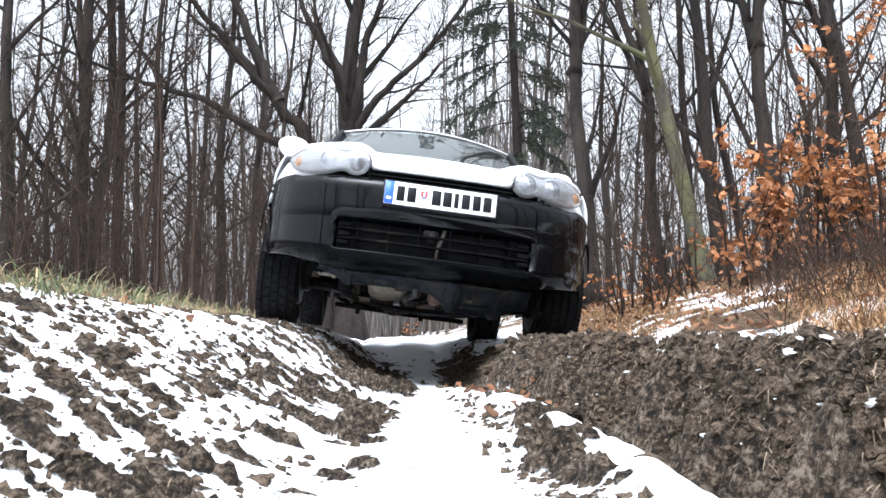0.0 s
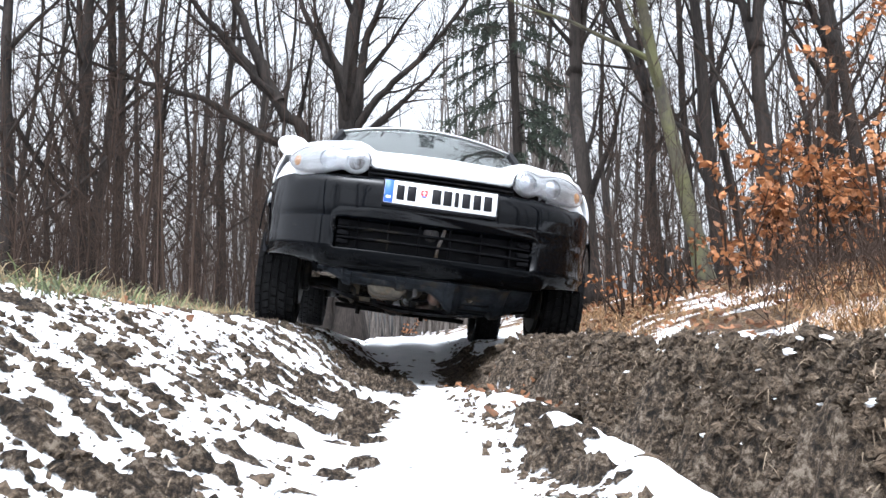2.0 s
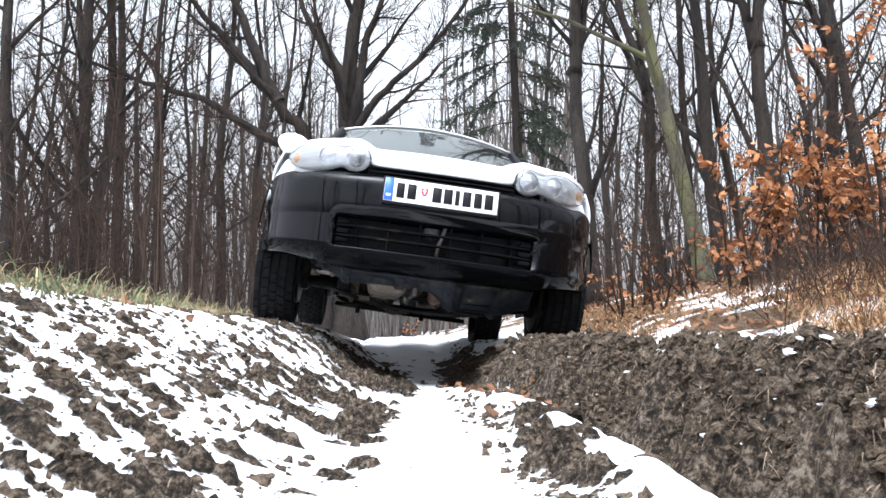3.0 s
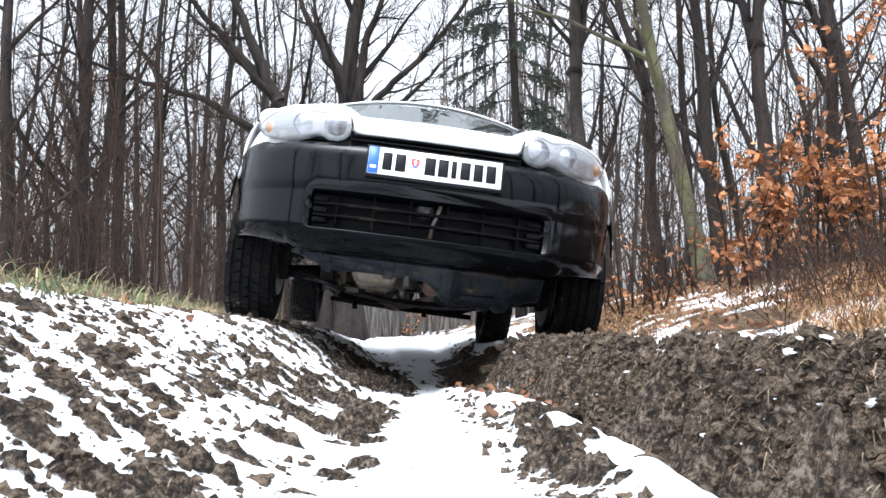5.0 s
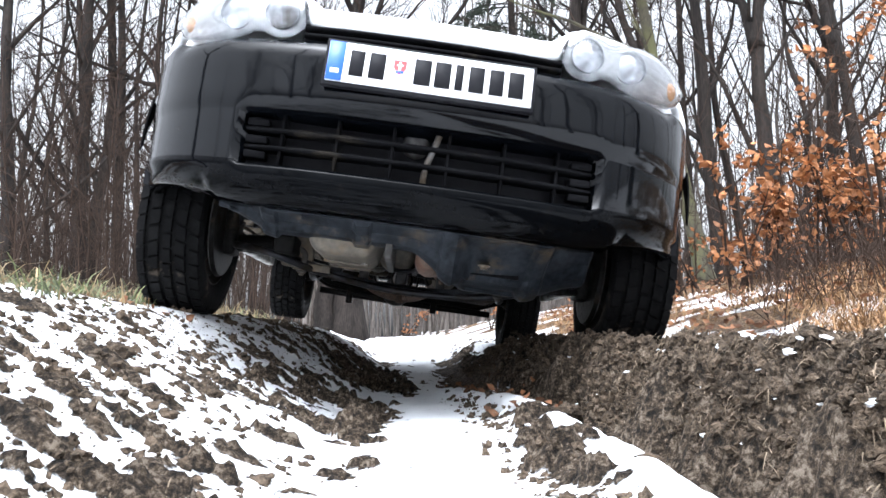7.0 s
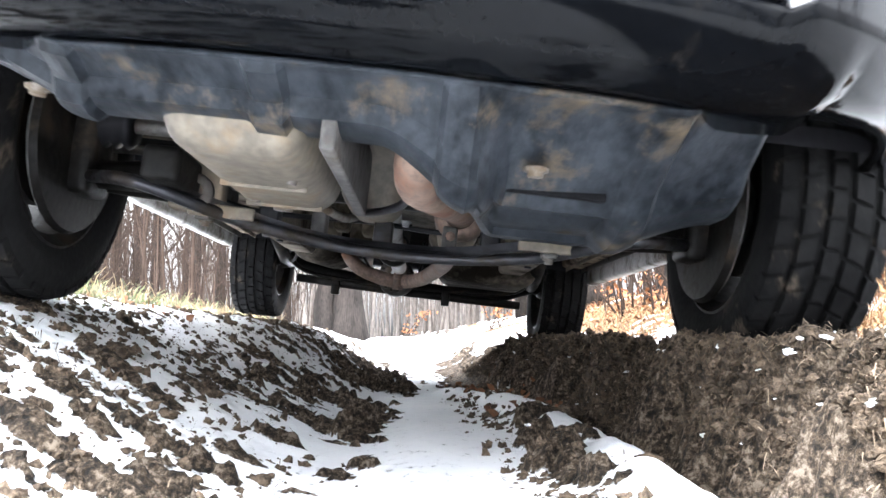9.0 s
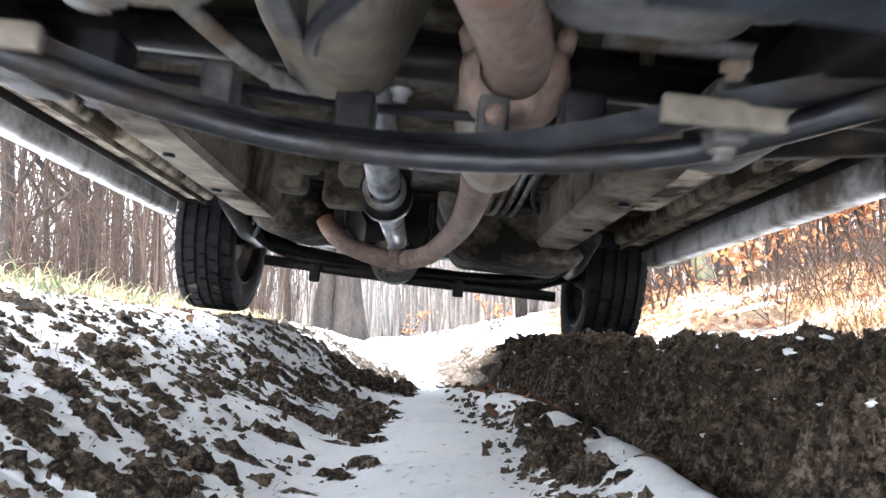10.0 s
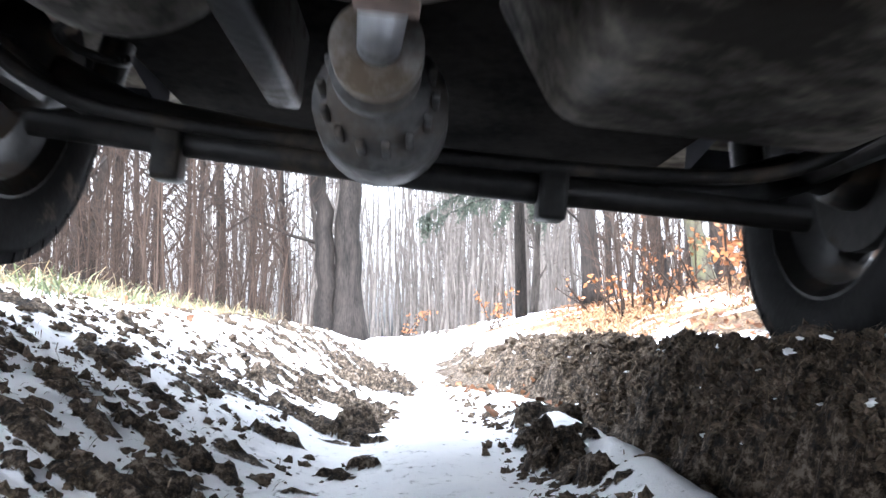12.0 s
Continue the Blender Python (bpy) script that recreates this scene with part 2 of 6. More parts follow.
# ---- mesh helpers ----
def mesh_from(name, verts, faces, materials, smooth=True):
    me = bpy.data.meshes.new(name)
    me.from_pydata(verts, [], faces)
    for m in materials:
        me.materials.append(m)
    if smooth:
        me.polygons.foreach_set("use_smooth", [True] * len(me.polygons))
    me.update()
    return me


def part(name, data, material, parent, label=""):
    """Links a bmesh or (verts, faces) as one mesh object under a thing or a part."""
    if isinstance(data, tuple):
        me = mesh_from(name, data[0], data[1], [material])
    else:
        me = bpy.data.meshes.new(name)
        data.to_mesh(me)
        data.free()
        me.materials.append(material)
        me.polygons.foreach_set("use_smooth", [True] * len(me.polygons))
    ob = new(name, me)
    ob.parent = parent
    if label:
        tagged(ob, label)
    return ob


def sharp(ob, angle=35):
    """Keeps edges sharper than the angle crisp under smooth shading."""
    me = ob.data
    bm = bmesh.new()
    bm.from_mesh(me)
    for e in bm.edges:
        if len(e.link_faces) == 2 and e.calc_face_angle(0) > radians(angle):
            e.smooth = False
    bm.to_mesh(me)
    bm.free()
    return ob


def box(x0, x1, y0, y1, z0, z1, bevel=0.006, seg=2, turn=None):
    """A bevelled block between the given limits."""
    bm = bmesh.new()
    bmesh.ops.create_cube(bm, size=1)
    for v in bm.verts:
        v.co = ((x0 + x1) / 2 + v.co.x * (x1 - x0), (y0 + y1) / 2 + v.co.y * (y1 - y0), (z0 + z1) / 2 + v.co.z * (z1 - z0))
    if bevel:
        bmesh.ops.bevel(bm, geom=bm.edges[:], offset=bevel, segments=seg, affect="EDGES", profile=0.6)
    if turn is not None:
        bm.transform(turn)
    return bm


def tube_into(V, F, pts, radii, n=6, cap=True):
    """Adds a round tube along pts to the lists V and F."""
    first = len(V)
    count = len(pts)
    side = None
    for i in range(count):
        a, b = pts[max(0, i - 1)], pts[min(count - 1, i + 1)]
        t = (b - a).normalized()
        if side is None:
            side = t.orthogonal().normalized()
        side = (side - t * side.dot(t))
        side = side.normalized() if side.length > 1e-6 else t.orthogonal().normalized()
        up = t.cross(side)
        for k in range(n):
            w = 2 * math.pi * k / n
            V.append(pts[i] + (side * math.cos(w) + up * math.sin(w)) * radii[i])
    for i in range(count - 1):
        for k in range(n):
            a, b = first + i * n + k, first + i * n + (k + 1) % n
            F.append((a, b, b + n, a + n))
    if cap:
        F.append(tuple(first + k for k in reversed(range(n))))
        F.append(tuple(first + (count - 1) * n + k for k in range(n)))


def tube(pts, radii, n=10):
    V, F = [], []
    pts = [Vector(p) for p in pts]
    if not isinstance(radii, (list, tuple)):
        radii = [radii] * len(pts)
    tube_into(V, F, pts, radii, n)
    return V, F


def bent(pts, steps=5):
    """A smooth line through pts (Catmull-Rom)."""
    p = [Vector(q) for q in pts]
    p = [p[0] * 2 - p[1]] + p + [p[-1] * 2 - p[-2]]
    out = []
    for i in range(1, len(p) - 2):
        for k in range(steps):
            t = k / steps
            a, b, c, d = p[i - 1], p[i], p[i + 1], p[i + 2]
            out.append(0.5 * ((2 * b) + (c - a) * t + (2 * a - 5 * b + 4 * c - d) * t * t + (3 * b - a - 3 * c + d) * t ** 3))
    out.append(p[-2])
    return out


def sheet(grid):
    """Verts and faces of a grid of points, rows of equal length."""
    w = len(grid[0])
    V = [Vector(p) for row in grid for p in row]
    F = [(r * w + c, r * w + c + 1, (r + 1) * w + c + 1, (r + 1) * w + c) for r in range(len(grid) - 1) for c in range(w - 1)]
    return V, F


def lathe(profile, n=32, axis="x"):
    """Turns a profile of (along the axis, radius) round the x axis."""
    V, F = [], []
    for a, r in profile:
        for k in range(n):
            w = 2 * math.pi * k / n
            V.append(Vector((a, r * math.cos(w), r * math.sin(w))))
    for i in range(len(profile) - 1):
        for k in range(n):
            F.append((i * n + k, i * n + (k + 1) % n, (i + 1) * n + (k + 1) % n, (i + 1) * n + k))
    return V, F


# ---- the ground: one sheet with the rut, its banks and the woodland floor ----
def lattice(ix, iy, seed):
    h = (ix.astype(np.int64) * 374761393 + iy.astype(np.int64) * 668265263 + seed * 974634777) & 0x7FFFFFFF
    h = ((h ^ (h >> 13)) * 1274126177) & 0x7FFFFFFF
    return ((h ^ (h >> 16)) & 0xFFFF) / 65535.0


def value_noise(x, y, seed):
    ix, iy = np.floor(x), np.floor(y)
    fx, fy = x - ix, y - iy
    fx, fy = fx * fx * fx * (fx * (fx * 6 - 15) + 10), fy * fy * fy * (fy * (fy * 6 - 15) + 10)
    a, b = lattice(ix, iy, seed), lattice(ix + 1, iy, seed)
    c, d = lattice(ix, iy + 1, seed), lattice(ix + 1, iy + 1, seed)
    return (a + (b - a) * fx) * (1 - fy) + (c + (d - c) * fx) * fy


def fbm(x, y, seed, octaves=4, gain=0.5):
    out, amp, total = 0, 1.0, 0
    for o in range(octaves):
        out = out + amp * value_noise(x * 2 ** o + 17.3 * o, y * 2 ** o - 9.1 * o, seed + o)
        total += amp
        amp *= gain
    return out / total - 0.5


def smooth(a, b, x):
    t = np.clip((x - a) / (b - a), 0, 1)
    return t * t * (3 - 2 * t)


def track_middle(y):
    return -0.055 * np.maximum(0, y - 1.6) - 0.02 * np.maximum(0, y - 14) * smooth(14, 40, y)


def base_height(x, y):
    """The lie of the land without clods or snow."""
    x, y = np.asarray(x, float), np.asarray(y, float)
    s = x - track_middle(y)
    wob = 0.10 * fbm(x * 1.6, y * 1.6, 5, 3)
    far = smooth(3.5, 9.0, y)
    floor = 0.25 * smooth(4.3, 9.5, y) + 0.03 * smooth(9, 30, y)
    # right bank: a steep cut near the eye, then the wheel track behind its crest, then the hillside
    foot, top = 0.40 - 0.19 * smooth(1.7, 3.4, y), 0.545 - 0.12 * smooth(2.0, 3.4, y) + 0.28 * smooth(3.2, 4.4, y)
    wall = smooth(foot - 0.03 + wob, top + wob, s)
    hill = np.clip(s - 0.98, 0, None)
    right = 0.252 - 0.085 * smooth(0.53, 0.63, s) * (1 - smooth(0.92, 1.15, s)) * (1 - far) + 0.04 * far
    right = right + 0.25 * np.minimum(hill, 1.9) * smooth(0, 0.5, hill) + 0.09 * np.clip(hill - 1.9, 0, 12)
    # left bank: a long slope up to a grassy crest
    t = -s - 0.06 * far + wob * 0.6
    deep = smooth(1.8, 3.6, y)
    left = 0.31 * smooth(0.22 - 0.19 * deep, 0.98 - 0.26 * deep, t) + 0.12 * smooth(0.8, 1.6, t) - 0.10 * smooth(2.2, 5.0, t) + 0.010 * np.maximum(0, t - 6)
    left = left * (1 - 0.30 * smooth(4, 11, y)) + 0.02 * far
    z = floor * (1 - smooth(0.3, 0.9, np.abs(s))) + 0.042 * smooth(0.08, 0.26, s) * (1 - smooth(2.0, 3.2, y)) * (1 - smooth(0.6, 0.9, s))
    z = z + np.where(s > 0, wall * np.maximum(right - z, 0), np.maximum(left, z) - z)
    z = z + (0.5 * fbm(x * 0.22, y * 0.22, 31, 3) + 1.6 * fbm(x * 0.05, y * 0.05, 47, 2)) * smooth(4, 18, np.hypot(x, y * 0.6)) * smooth(1.4, 4.0, np.abs(s)) * 0.5
    return z


# low mounds of torn mud: place, half width along the slope, height
MOUNDS = ((-0.66, 1.55, 0.047, 0.050), (-0.61, 1.55, 0.047, 0.050), (-0.59, 1.28, 0.043, 0.049), (-0.51, 1.20, 0.050, 0.051), (-0.53, 1.50, 0.045, 0.050), (-0.51, 1.35, 0.027, 0.046), (-0.53, 1.04, 0.036, 0.048), (-0.55, 1.11, 0.022, 0.045), (-0.48, 0.94, 0.030, 0.047), (-0.83, 1.61, 0.052, 0.051), (-0.77, 1.69, 0.048, 0.051), (-0.58, 1.82, 0.035, 0.048), (-0.52, 1.83, 0.038, 0.048), (-0.53, 1.66, 0.033, 0.047), (-0.53, 2.45, 0.044, 0.050), (-0.60, 2.42, 0.044, 0.050), (-0.39, 1.11, 0.044, 0.050), (-0.45, 0.99, 0.024, 0.045), (-0.64, 1.19, 0.022, 0.045), (-0.50, 1.08, 0.020, 0.044))
MOUNDS_RIGHT = ((0.22, 3.23, 0.065, 0.054), (0.18, 3.17, 0.051, 0.051), (0.28, 2.78, 0.045, 0.050), (0.21, 1.92, 0.042, 0.049), (0.27, 1.93, 0.047, 0.050), (0.27, 1.52, 0.022, 0.045), (0.17, 1.38, 0.042, 0.049), (0.21, 1.45, 0.029, 0.046), (0.22, 1.16, 0.033, 0.047), (0.24, 1.08, 0.017, 0.044), (0.16, 1.63, 0.026, 0.046), (0.16, 2.68, 0.049, 0.051), (-0.15, 1.49, 0.030, 0.047))


def mounds(x, y, n1, n2):
    """Heaps of torn mud that the wheels threw up beside the rut."""
    out = 0.0 * x
    for k, (mx, my, w, h) in enumerate(MOUNDS + MOUNDS_RIGHT):
        c, q = math.cos(0.5 + 0.5 * math.sin(k * 2.1)), math.sin(0.5 + 0.5 * math.sin(k * 2.1))
        dx, dy = x - mx + 0.10 * n2 * w / 0.05, y - my + 0.12 * n1 * w / 0.05
        u, v = (dx * c - dy * q) / w, (dx * q + dy * c) / (w * (0.8 + 0.25 * math.sin(k * 3.7)))
        r = u * u + v * v
        out = np.maximum(out, h * smooth(1.3, 0.45, r + 0.9 * n2) * (1 + 0.5 * n1))
    return out


def relief(x, y):
    """Height of the surface, and where snow and leaf litter lie."""
    s = x - track_middle(y)
    d = np.hypot(x, y)
    near = 1 - smooth(6, 14, d)
    n1, n2, n3 = fbm(x * 5, y * 5, 71, 4), fbm(x * 17, y * 17, 83, 4, 0.6), fbm(x * 48, y * 48, 97, 3, 0.65)
    # the cut face is broken into bulges and crevices, so it is looked up at shifted places
    wall = smooth(0.24, 0.38, s) * (1 - smooth(0.70, 1.1, s))
    base = base_height(x + near * wall * (0.16 * fbm(x * 7, y * 7, 77, 2) + 0.05 * n2), y)
    slope_l = smooth(0.14, 0.40, -s) * (1 - 0.45 * smooth(1.0, 1.6, -s)) * (1 - 0.7 * smooth(2.2, 3.4, -s))
    ridge = np.exp(-((s - 0.215 - 0.10 * fbm(x * 3, y * 3, 61, 3)) / 0.045) ** 2) * smooth(0.9, 1.3, y) * (1 - smooth(2.2, 3.0, y))
    # torn slabs of mud, drawn out across the slope, at three sizes
    u, v = x + 0.25 * y + 0.04 * n2, y - 0.35 * x + 0.05 * n1
    a1, a2, a3 = fbm(u * 4.2, v * 7.5, 231, 4, 0.5), fbm(u * 10, v * 17, 241, 3, 0.55), fbm(u * 24, v * 36, 251, 3)
    slabs = 0.026 * smooth(0.02, 0.2, a1) + 0.022 * smooth(0.04, 0.2, a2) + 0.014 * smooth(0.04, 0.16, a3)
    rough = 0.030 * n2 + 0.026 * n3
    # ribs pressed across the foot of the slope by the lugs of passing wheels
    step = 0.22 - 0.04 * smooth(1.8, 3.2, y)
    lug = np.sin((y + 0.22 * s + 0.16 * n1 + 0.05 * n2) * 2 * math.pi / step) * 0.5 + 0.5
    lugs = lug ** 4 * 0.060 * smooth(-0.22, 0.06, n1 + 0.7 * a2) * smooth(0.06, 0.20, -s + 0.12 * smooth(2.3, 3.1, y)) * (1 - smooth(0.52, 0.74, -s)) * (1 - smooth(4.2, 6.5, y))
    lumps = mounds(x, y, n1, n2)
    heaps = np.maximum(np.maximum(slabs * (slope_l + 0.8 * ridge + 0.35 * wall), lugs), lumps)
    mud = base + near * (heaps + rough * (0.12 + 0.9 * slope_l + 1.3 * wall + 0.9 * ridge) + 0.018 * ridge)
    prints = 0.030 * smooth(0.10, 0.16, fbm(x * 9, y * 30, 261, 3)) * smooth(0.42, 0.10, np.abs(s + 0.08)) * smooth(-0.05, 0.1, n1)
    mud = mud + near * prints + (1 - near) * 0.05 * fbm(x * 2, y * 2, 111, 3)
    # snow settles to a smoother level in the hollows
    lie = 0.020 + 0.034 * fbm(x * 2.2, y * 2.2, 131, 4) + 0.017 * slope_l + (0.030 * fbm(x * 9, y * 9, 137, 3, 0.6) - 0.066) * wall * (1 - 0.50 * smooth(2.2, 2.9, y) * smooth(-0.12, 0.06, n1)) * (1 - smooth(3.4, 5.5, y)) - 0.006 * ridge
    lie = lie + 0.020 * smooth(0.20, 0.06, np.abs(s - 0.02)) + 0.050 * np.exp(-((s - 0.315 + 0.17 * smooth(1.7, 3.4, y) - 0.06 * n1) / 0.055) ** 2) * (1 - smooth(3.0, 3.8, y)) - 0.007 * slope_l * smooth(1.9, 1.0, y)
    # flanks of the far rut half bare, partly mud standing in for car shadow
    lie = lie - (0.012 + 0.006 * smooth(-0.1, 0.1, s)) * smooth(3.0, 3.5, y) * (1 - smooth(4.8, 6.0, y)) * smooth(0.14, 0.26, np.abs(s)) * (1 - smooth(0.6, 0.8, np.abs(s)))
    # and its bottom is thinned to speckled mud that darkens it like shade
    lie = lie - (0.010 + 0.06 * np.maximum(0, a2)) * smooth(2.7, 3.4, y) * (1 - smooth(5.5, 7.5, y)) * (1 - smooth(0.3, 0.5, np.abs(s)))
    snow = base + near * (lie + 0.30 * rough * (slope_l + wall) + 0.2 * slabs * slope_l) + (1 - near) * (0.012 + 0.05 * fbm(x * 2, y * 2, 113, 2))
    woods = smooth(0.95, 1.5, s) + smooth(1.5, 2.6, -s)
    snow = snow - woods * (0.012 + 0.003 * smooth(0.9, 1.3, s) + 0.12 * np.maximum(0, fbm(x * 1.5, y * 1.5, 151, 4, 0.6) + 0.10)) * smooth(1.0, 2.0, y) * (1 - 0.75 * smooth(6, 11, y))
    amount = np.clip(0.5 + (snow - mud) / 0.012, 0, 1)
    litter = np.clip(woods * (0.8 + fbm(x * 3, y * 3, 171, 2)), 0, 1)
    return np.maximum(mud, snow), amount * 0.69, litter


def spaced(fine, lo, hi, grow, far, step_max):
    """Grid lines: even between lo and hi, then growing to far."""
    a = list(np.arange(lo, hi, fine))
    step, v = fine, hi
    while v < far:
        a.append(v)
        step = min(step * (1 + grow), step_max)
        v += step
    a.append(far)
    return a


def build_ground():
    xr = spaced(0.0075, 0.0, 1.05, 0.045, 350, 20)
    xs = np.array([-v for v in reversed(xr[1:])] + xr)
    yr = spaced(0.0075, 0.7, 2.3, 0.0130, 400, 14)
    behind = spaced(0.03, 0.0, 0.9, 0.07, 120, 15)
    ys = np.array([0.7 - v for v in reversed(behind[1:])] + yr)
    X, Y = np.meshgrid(xs, ys)
    Z, snow, litter = relief(X, Y)
    nx, ny = len(xs), len(ys)
    co = np.stack([X, Y, Z], -1).reshape(-1, 3).astype(np.float32)
    i = np.arange((ny - 1) * nx).reshape(ny - 1, nx)[:, :-1].ravel()
    quads = np.stack([i, i + 1, i + 1 + nx, i + nx], -1).astype(np.int32)
    me = bpy.data.meshes.new("ground")
    me.vertices.add(len(co))
    me.vertices.foreach_set("co", co.ravel())
    me.loops.add(quads.size)
    me.loops.foreach_set("vertex_index", quads.ravel())
    me.polygons.add(len(quads))
    me.polygons.foreach_set("loop_start", np.arange(0, quads.size, 4, dtype=np.int32))
    me.update(calc_edges=True)
    me.polygons.foreach_set("use_smooth", np.ones(len(quads), dtype=bool))
    for name, values in (("snow", snow), ("litter", litter)):
        att = me.attributes.new(name, "FLOAT", "POINT")
        att.data.foreach_set("value", values.ravel().astype(np.float32))
    me.materials.append(GROUND)
    me.validate()
    tagged(new("ground", me), "churned brown mud track with patchy snow", "ground", kind="structure")


build_ground()


def ground_z(x, y):
    return float(relief(np.array([float(x)]), np.array([float(y)]))[0][0])
# ---- the car: faces the eye; its own y runs from the front axle to the back ----
def ease(a, b, v):
    t = min(1, max(0, (v - a) / (b - a)))
    return t * t * (3 - 2 * t)


NOSE = ((0, -0.865), (0.15, -0.862), (0.30, -0.85), (0.42, -0.825), (0.52, -0.79), (0.61, -0.735), (0.69, -0.66), (0.755, -0.57), (0.80, -0.47), (0.83, -0.38), (0.838, -0.355))


def nose_y(ax):
    """Smooth plan line of the nose through the points above."""
    for i, ((a, b), (c, d)) in enumerate(zip(NOSE, NOSE[1:])):
        if ax <= c:
            before, after = NOSE[max(0, i - 1)], NOSE[min(len(NOSE) - 1, i + 2)]
            m0 = 0.0 if i == 0 else (d - before[1]) / (c - before[0])
            m1 = (after[1] - b) / (after[0] - a)
            h = c - a
            t = (ax - a) / h
            return (2 * t ** 3 - 3 * t ** 2 + 1) * b + (t ** 3 - 2 * t ** 2 + t) * h * m0 + (3 * t ** 2 - 2 * t ** 3) * d + (t ** 3 - t ** 2) * h * m1
    return NOSE[-1][1]


def nose_columns():
    xs = [0.838 * k / 46 for k in range(47)]
    right = [(x, nose_y(x)) for x in xs]
    return [(-x, y) for x, y in reversed(right[1:])] + right


def bumper_mesh():
    """Black front bumper: upper band, recessed lower intake, lip that turns under."""
    rows = ((0.266, 0.20), (0.264, 0.13), (0.268, 0.085), (0.280, 0.050), (0.31, 0.020), (0.345, 0.012), (0.356, 0.018), (0.362, 0.03), (0.43, 0.03), (0.492, 0.03), (0.498, 0.012),
            (0.515, 0.0), (0.56, 0.0), (0.60, 0.0), (0.64, 0.001), (0.660, 0.004), (0.675, 0.011), (0.687, 0.022), (0.695, 0.038), (0.699, 0.060), (0.70, 0.11))
    grid = []
    for z, back in rows:
        line = []
        for x, y in nose_columns():
            ax = abs(x)
            side = ease(0.45, 0.84, ax)
            lift = side * (0.055 * (1 - ease(0.2, 0.45, z)))
            inward = Vector((-x * 0.9, 0.9, 0)).normalized() if ax > 0.55 else Vector((0, 1, 0))
            deep = back
            if 0.36 < z < 0.495:
                deep = 0.13 if ax < 0.46 else 0.004
            elif ax > 0.47 and z > 0.34 and z < 0.5:
                deep = 0.004
            deep *= (1 - 0.75 * side) if z < 0.3 else 1
            if ax > 0.70 and z > 0.66:
                deep *= 0.3
            p = Vector((x, y, z + lift)) + inward * deep
            if z < 0.3:
                p.x *= 1 - 0.06 * (1 - ease(0.2, 0.3, z))
            line.append(p)
        grid.append(line)
    return sheet(grid)


def side_mesh(sign, lower):
    """One flank: white panel, or black cladding with the wheel arches cut in."""
    ys = [-0.36 + 0.03 * k for k in range(116)]
    grid = []
    n = 7
    for k in range(n):
        line = []
        for y in ys:
            bottom = 0.345
            for axle in (0.0, 2.36):
                d = 0.375 ** 2 - (y - axle) ** 2
                if d > 0:
                    bottom = max(bottom, 0.325 + math.sqrt(d))
            hood = 0.80 + 0.17 * ease(-0.7, 0.4, y)
            top = 0.60 if lower else max(hood, 0.72)
            mid = 0.60
            lo = bottom if lower else max(mid, bottom) - 0.012
            hi = max(top, bottom + 0.055) if lower else top
            z = lo + (hi - lo) * k / (n - 1)
            flare = 0.0
            for axle in (0.0, 2.36):
                r = math.hypot(y - axle, z - 0.325)
                flare = max(flare, 0.022 * (1 - ease(0.38, 0.50, r)))
            x = 0.822 + 0.012 * math.sin(math.pi * min(1, z)) - 0.09 * ease(0.72, 1.0, z) * (1 if y < 0.4 else 0.4) + flare + (0.010 if lower else 0)
            x -= 0.07 * ease(2.7, 3.15, y)
            line.append((sign * x, y, z))
        grid.append(line)
    return sheet(grid)


def hood_mesh():
    grid = []
    for k in range(15):
        t = k / 14
        line = []
        for c in range(37):
            x = -0.735 + 1.47 * c / 36
            ax = abs(x)
            yf = nose_y(ax) + 0.045 + 0.02 * ease(0.33, 0.5, ax)
            zf = 0.748 + 0.085 * ease(0.31, 0.40, ax) - 0.01 * ease(0.6, 0.74, ax)
            yb, zb = 0.36 + 0.16 * (x / 0.735) ** 2, 1.005 - 0.05 * (x / 0.735) ** 2
            z = zf + (zb - zf) * t ** 0.50 + 0.02 * math.sin(math.pi * t)
            z += 0.008 * ease(0.36, 0.44, ax) * math.sin(math.pi * t)
            line.append((x, yf + (yb - yf) * t, z))
        grid.append(line)
    front = [(p[0], p[1] + 0.03, p[2] - 0.018) for p in grid[0]]
    return sheet([front] + grid)


def screen_mesh():
    grid = []
    for k in range(9):
        t = k / 8
        line = []
        for c in range(17):
            u = -1 + 2 * c / 16
            half = 0.71 + (0.60 - 0.71) * t
            y = (0.35 + 0.15 * u * u) + (0.66 + 0.02 * u * u) * t
            z = (1.0 - 0.03 * u * u) + (0.425 - 0.015 * u * u) * t + 0.012 * math.sin(math.pi * t)
            line.append((half * u, y, z))
        grid.append(line)
    return sheet(grid)


def roof_mesh():
    grid = []
    for k in range(15):
        t = k / 14
        line = []
        for c in range(17):
            u = -1 + 2 * c / 16
            y = 1.01 + 0.17 * u * u * (1 - t) + 1.95 * t - 0.02
            z = 1.427 - 0.045 * u * u + 0.075 * math.sin(math.pi * min(1, 0.15 + t * 0.7)) - 0.034 - 0.02 * t
            line.append((u * (0.605 + 0.02 * math.sin(math.pi * t)), y, z))
        grid.append(line)
    return sheet(grid)


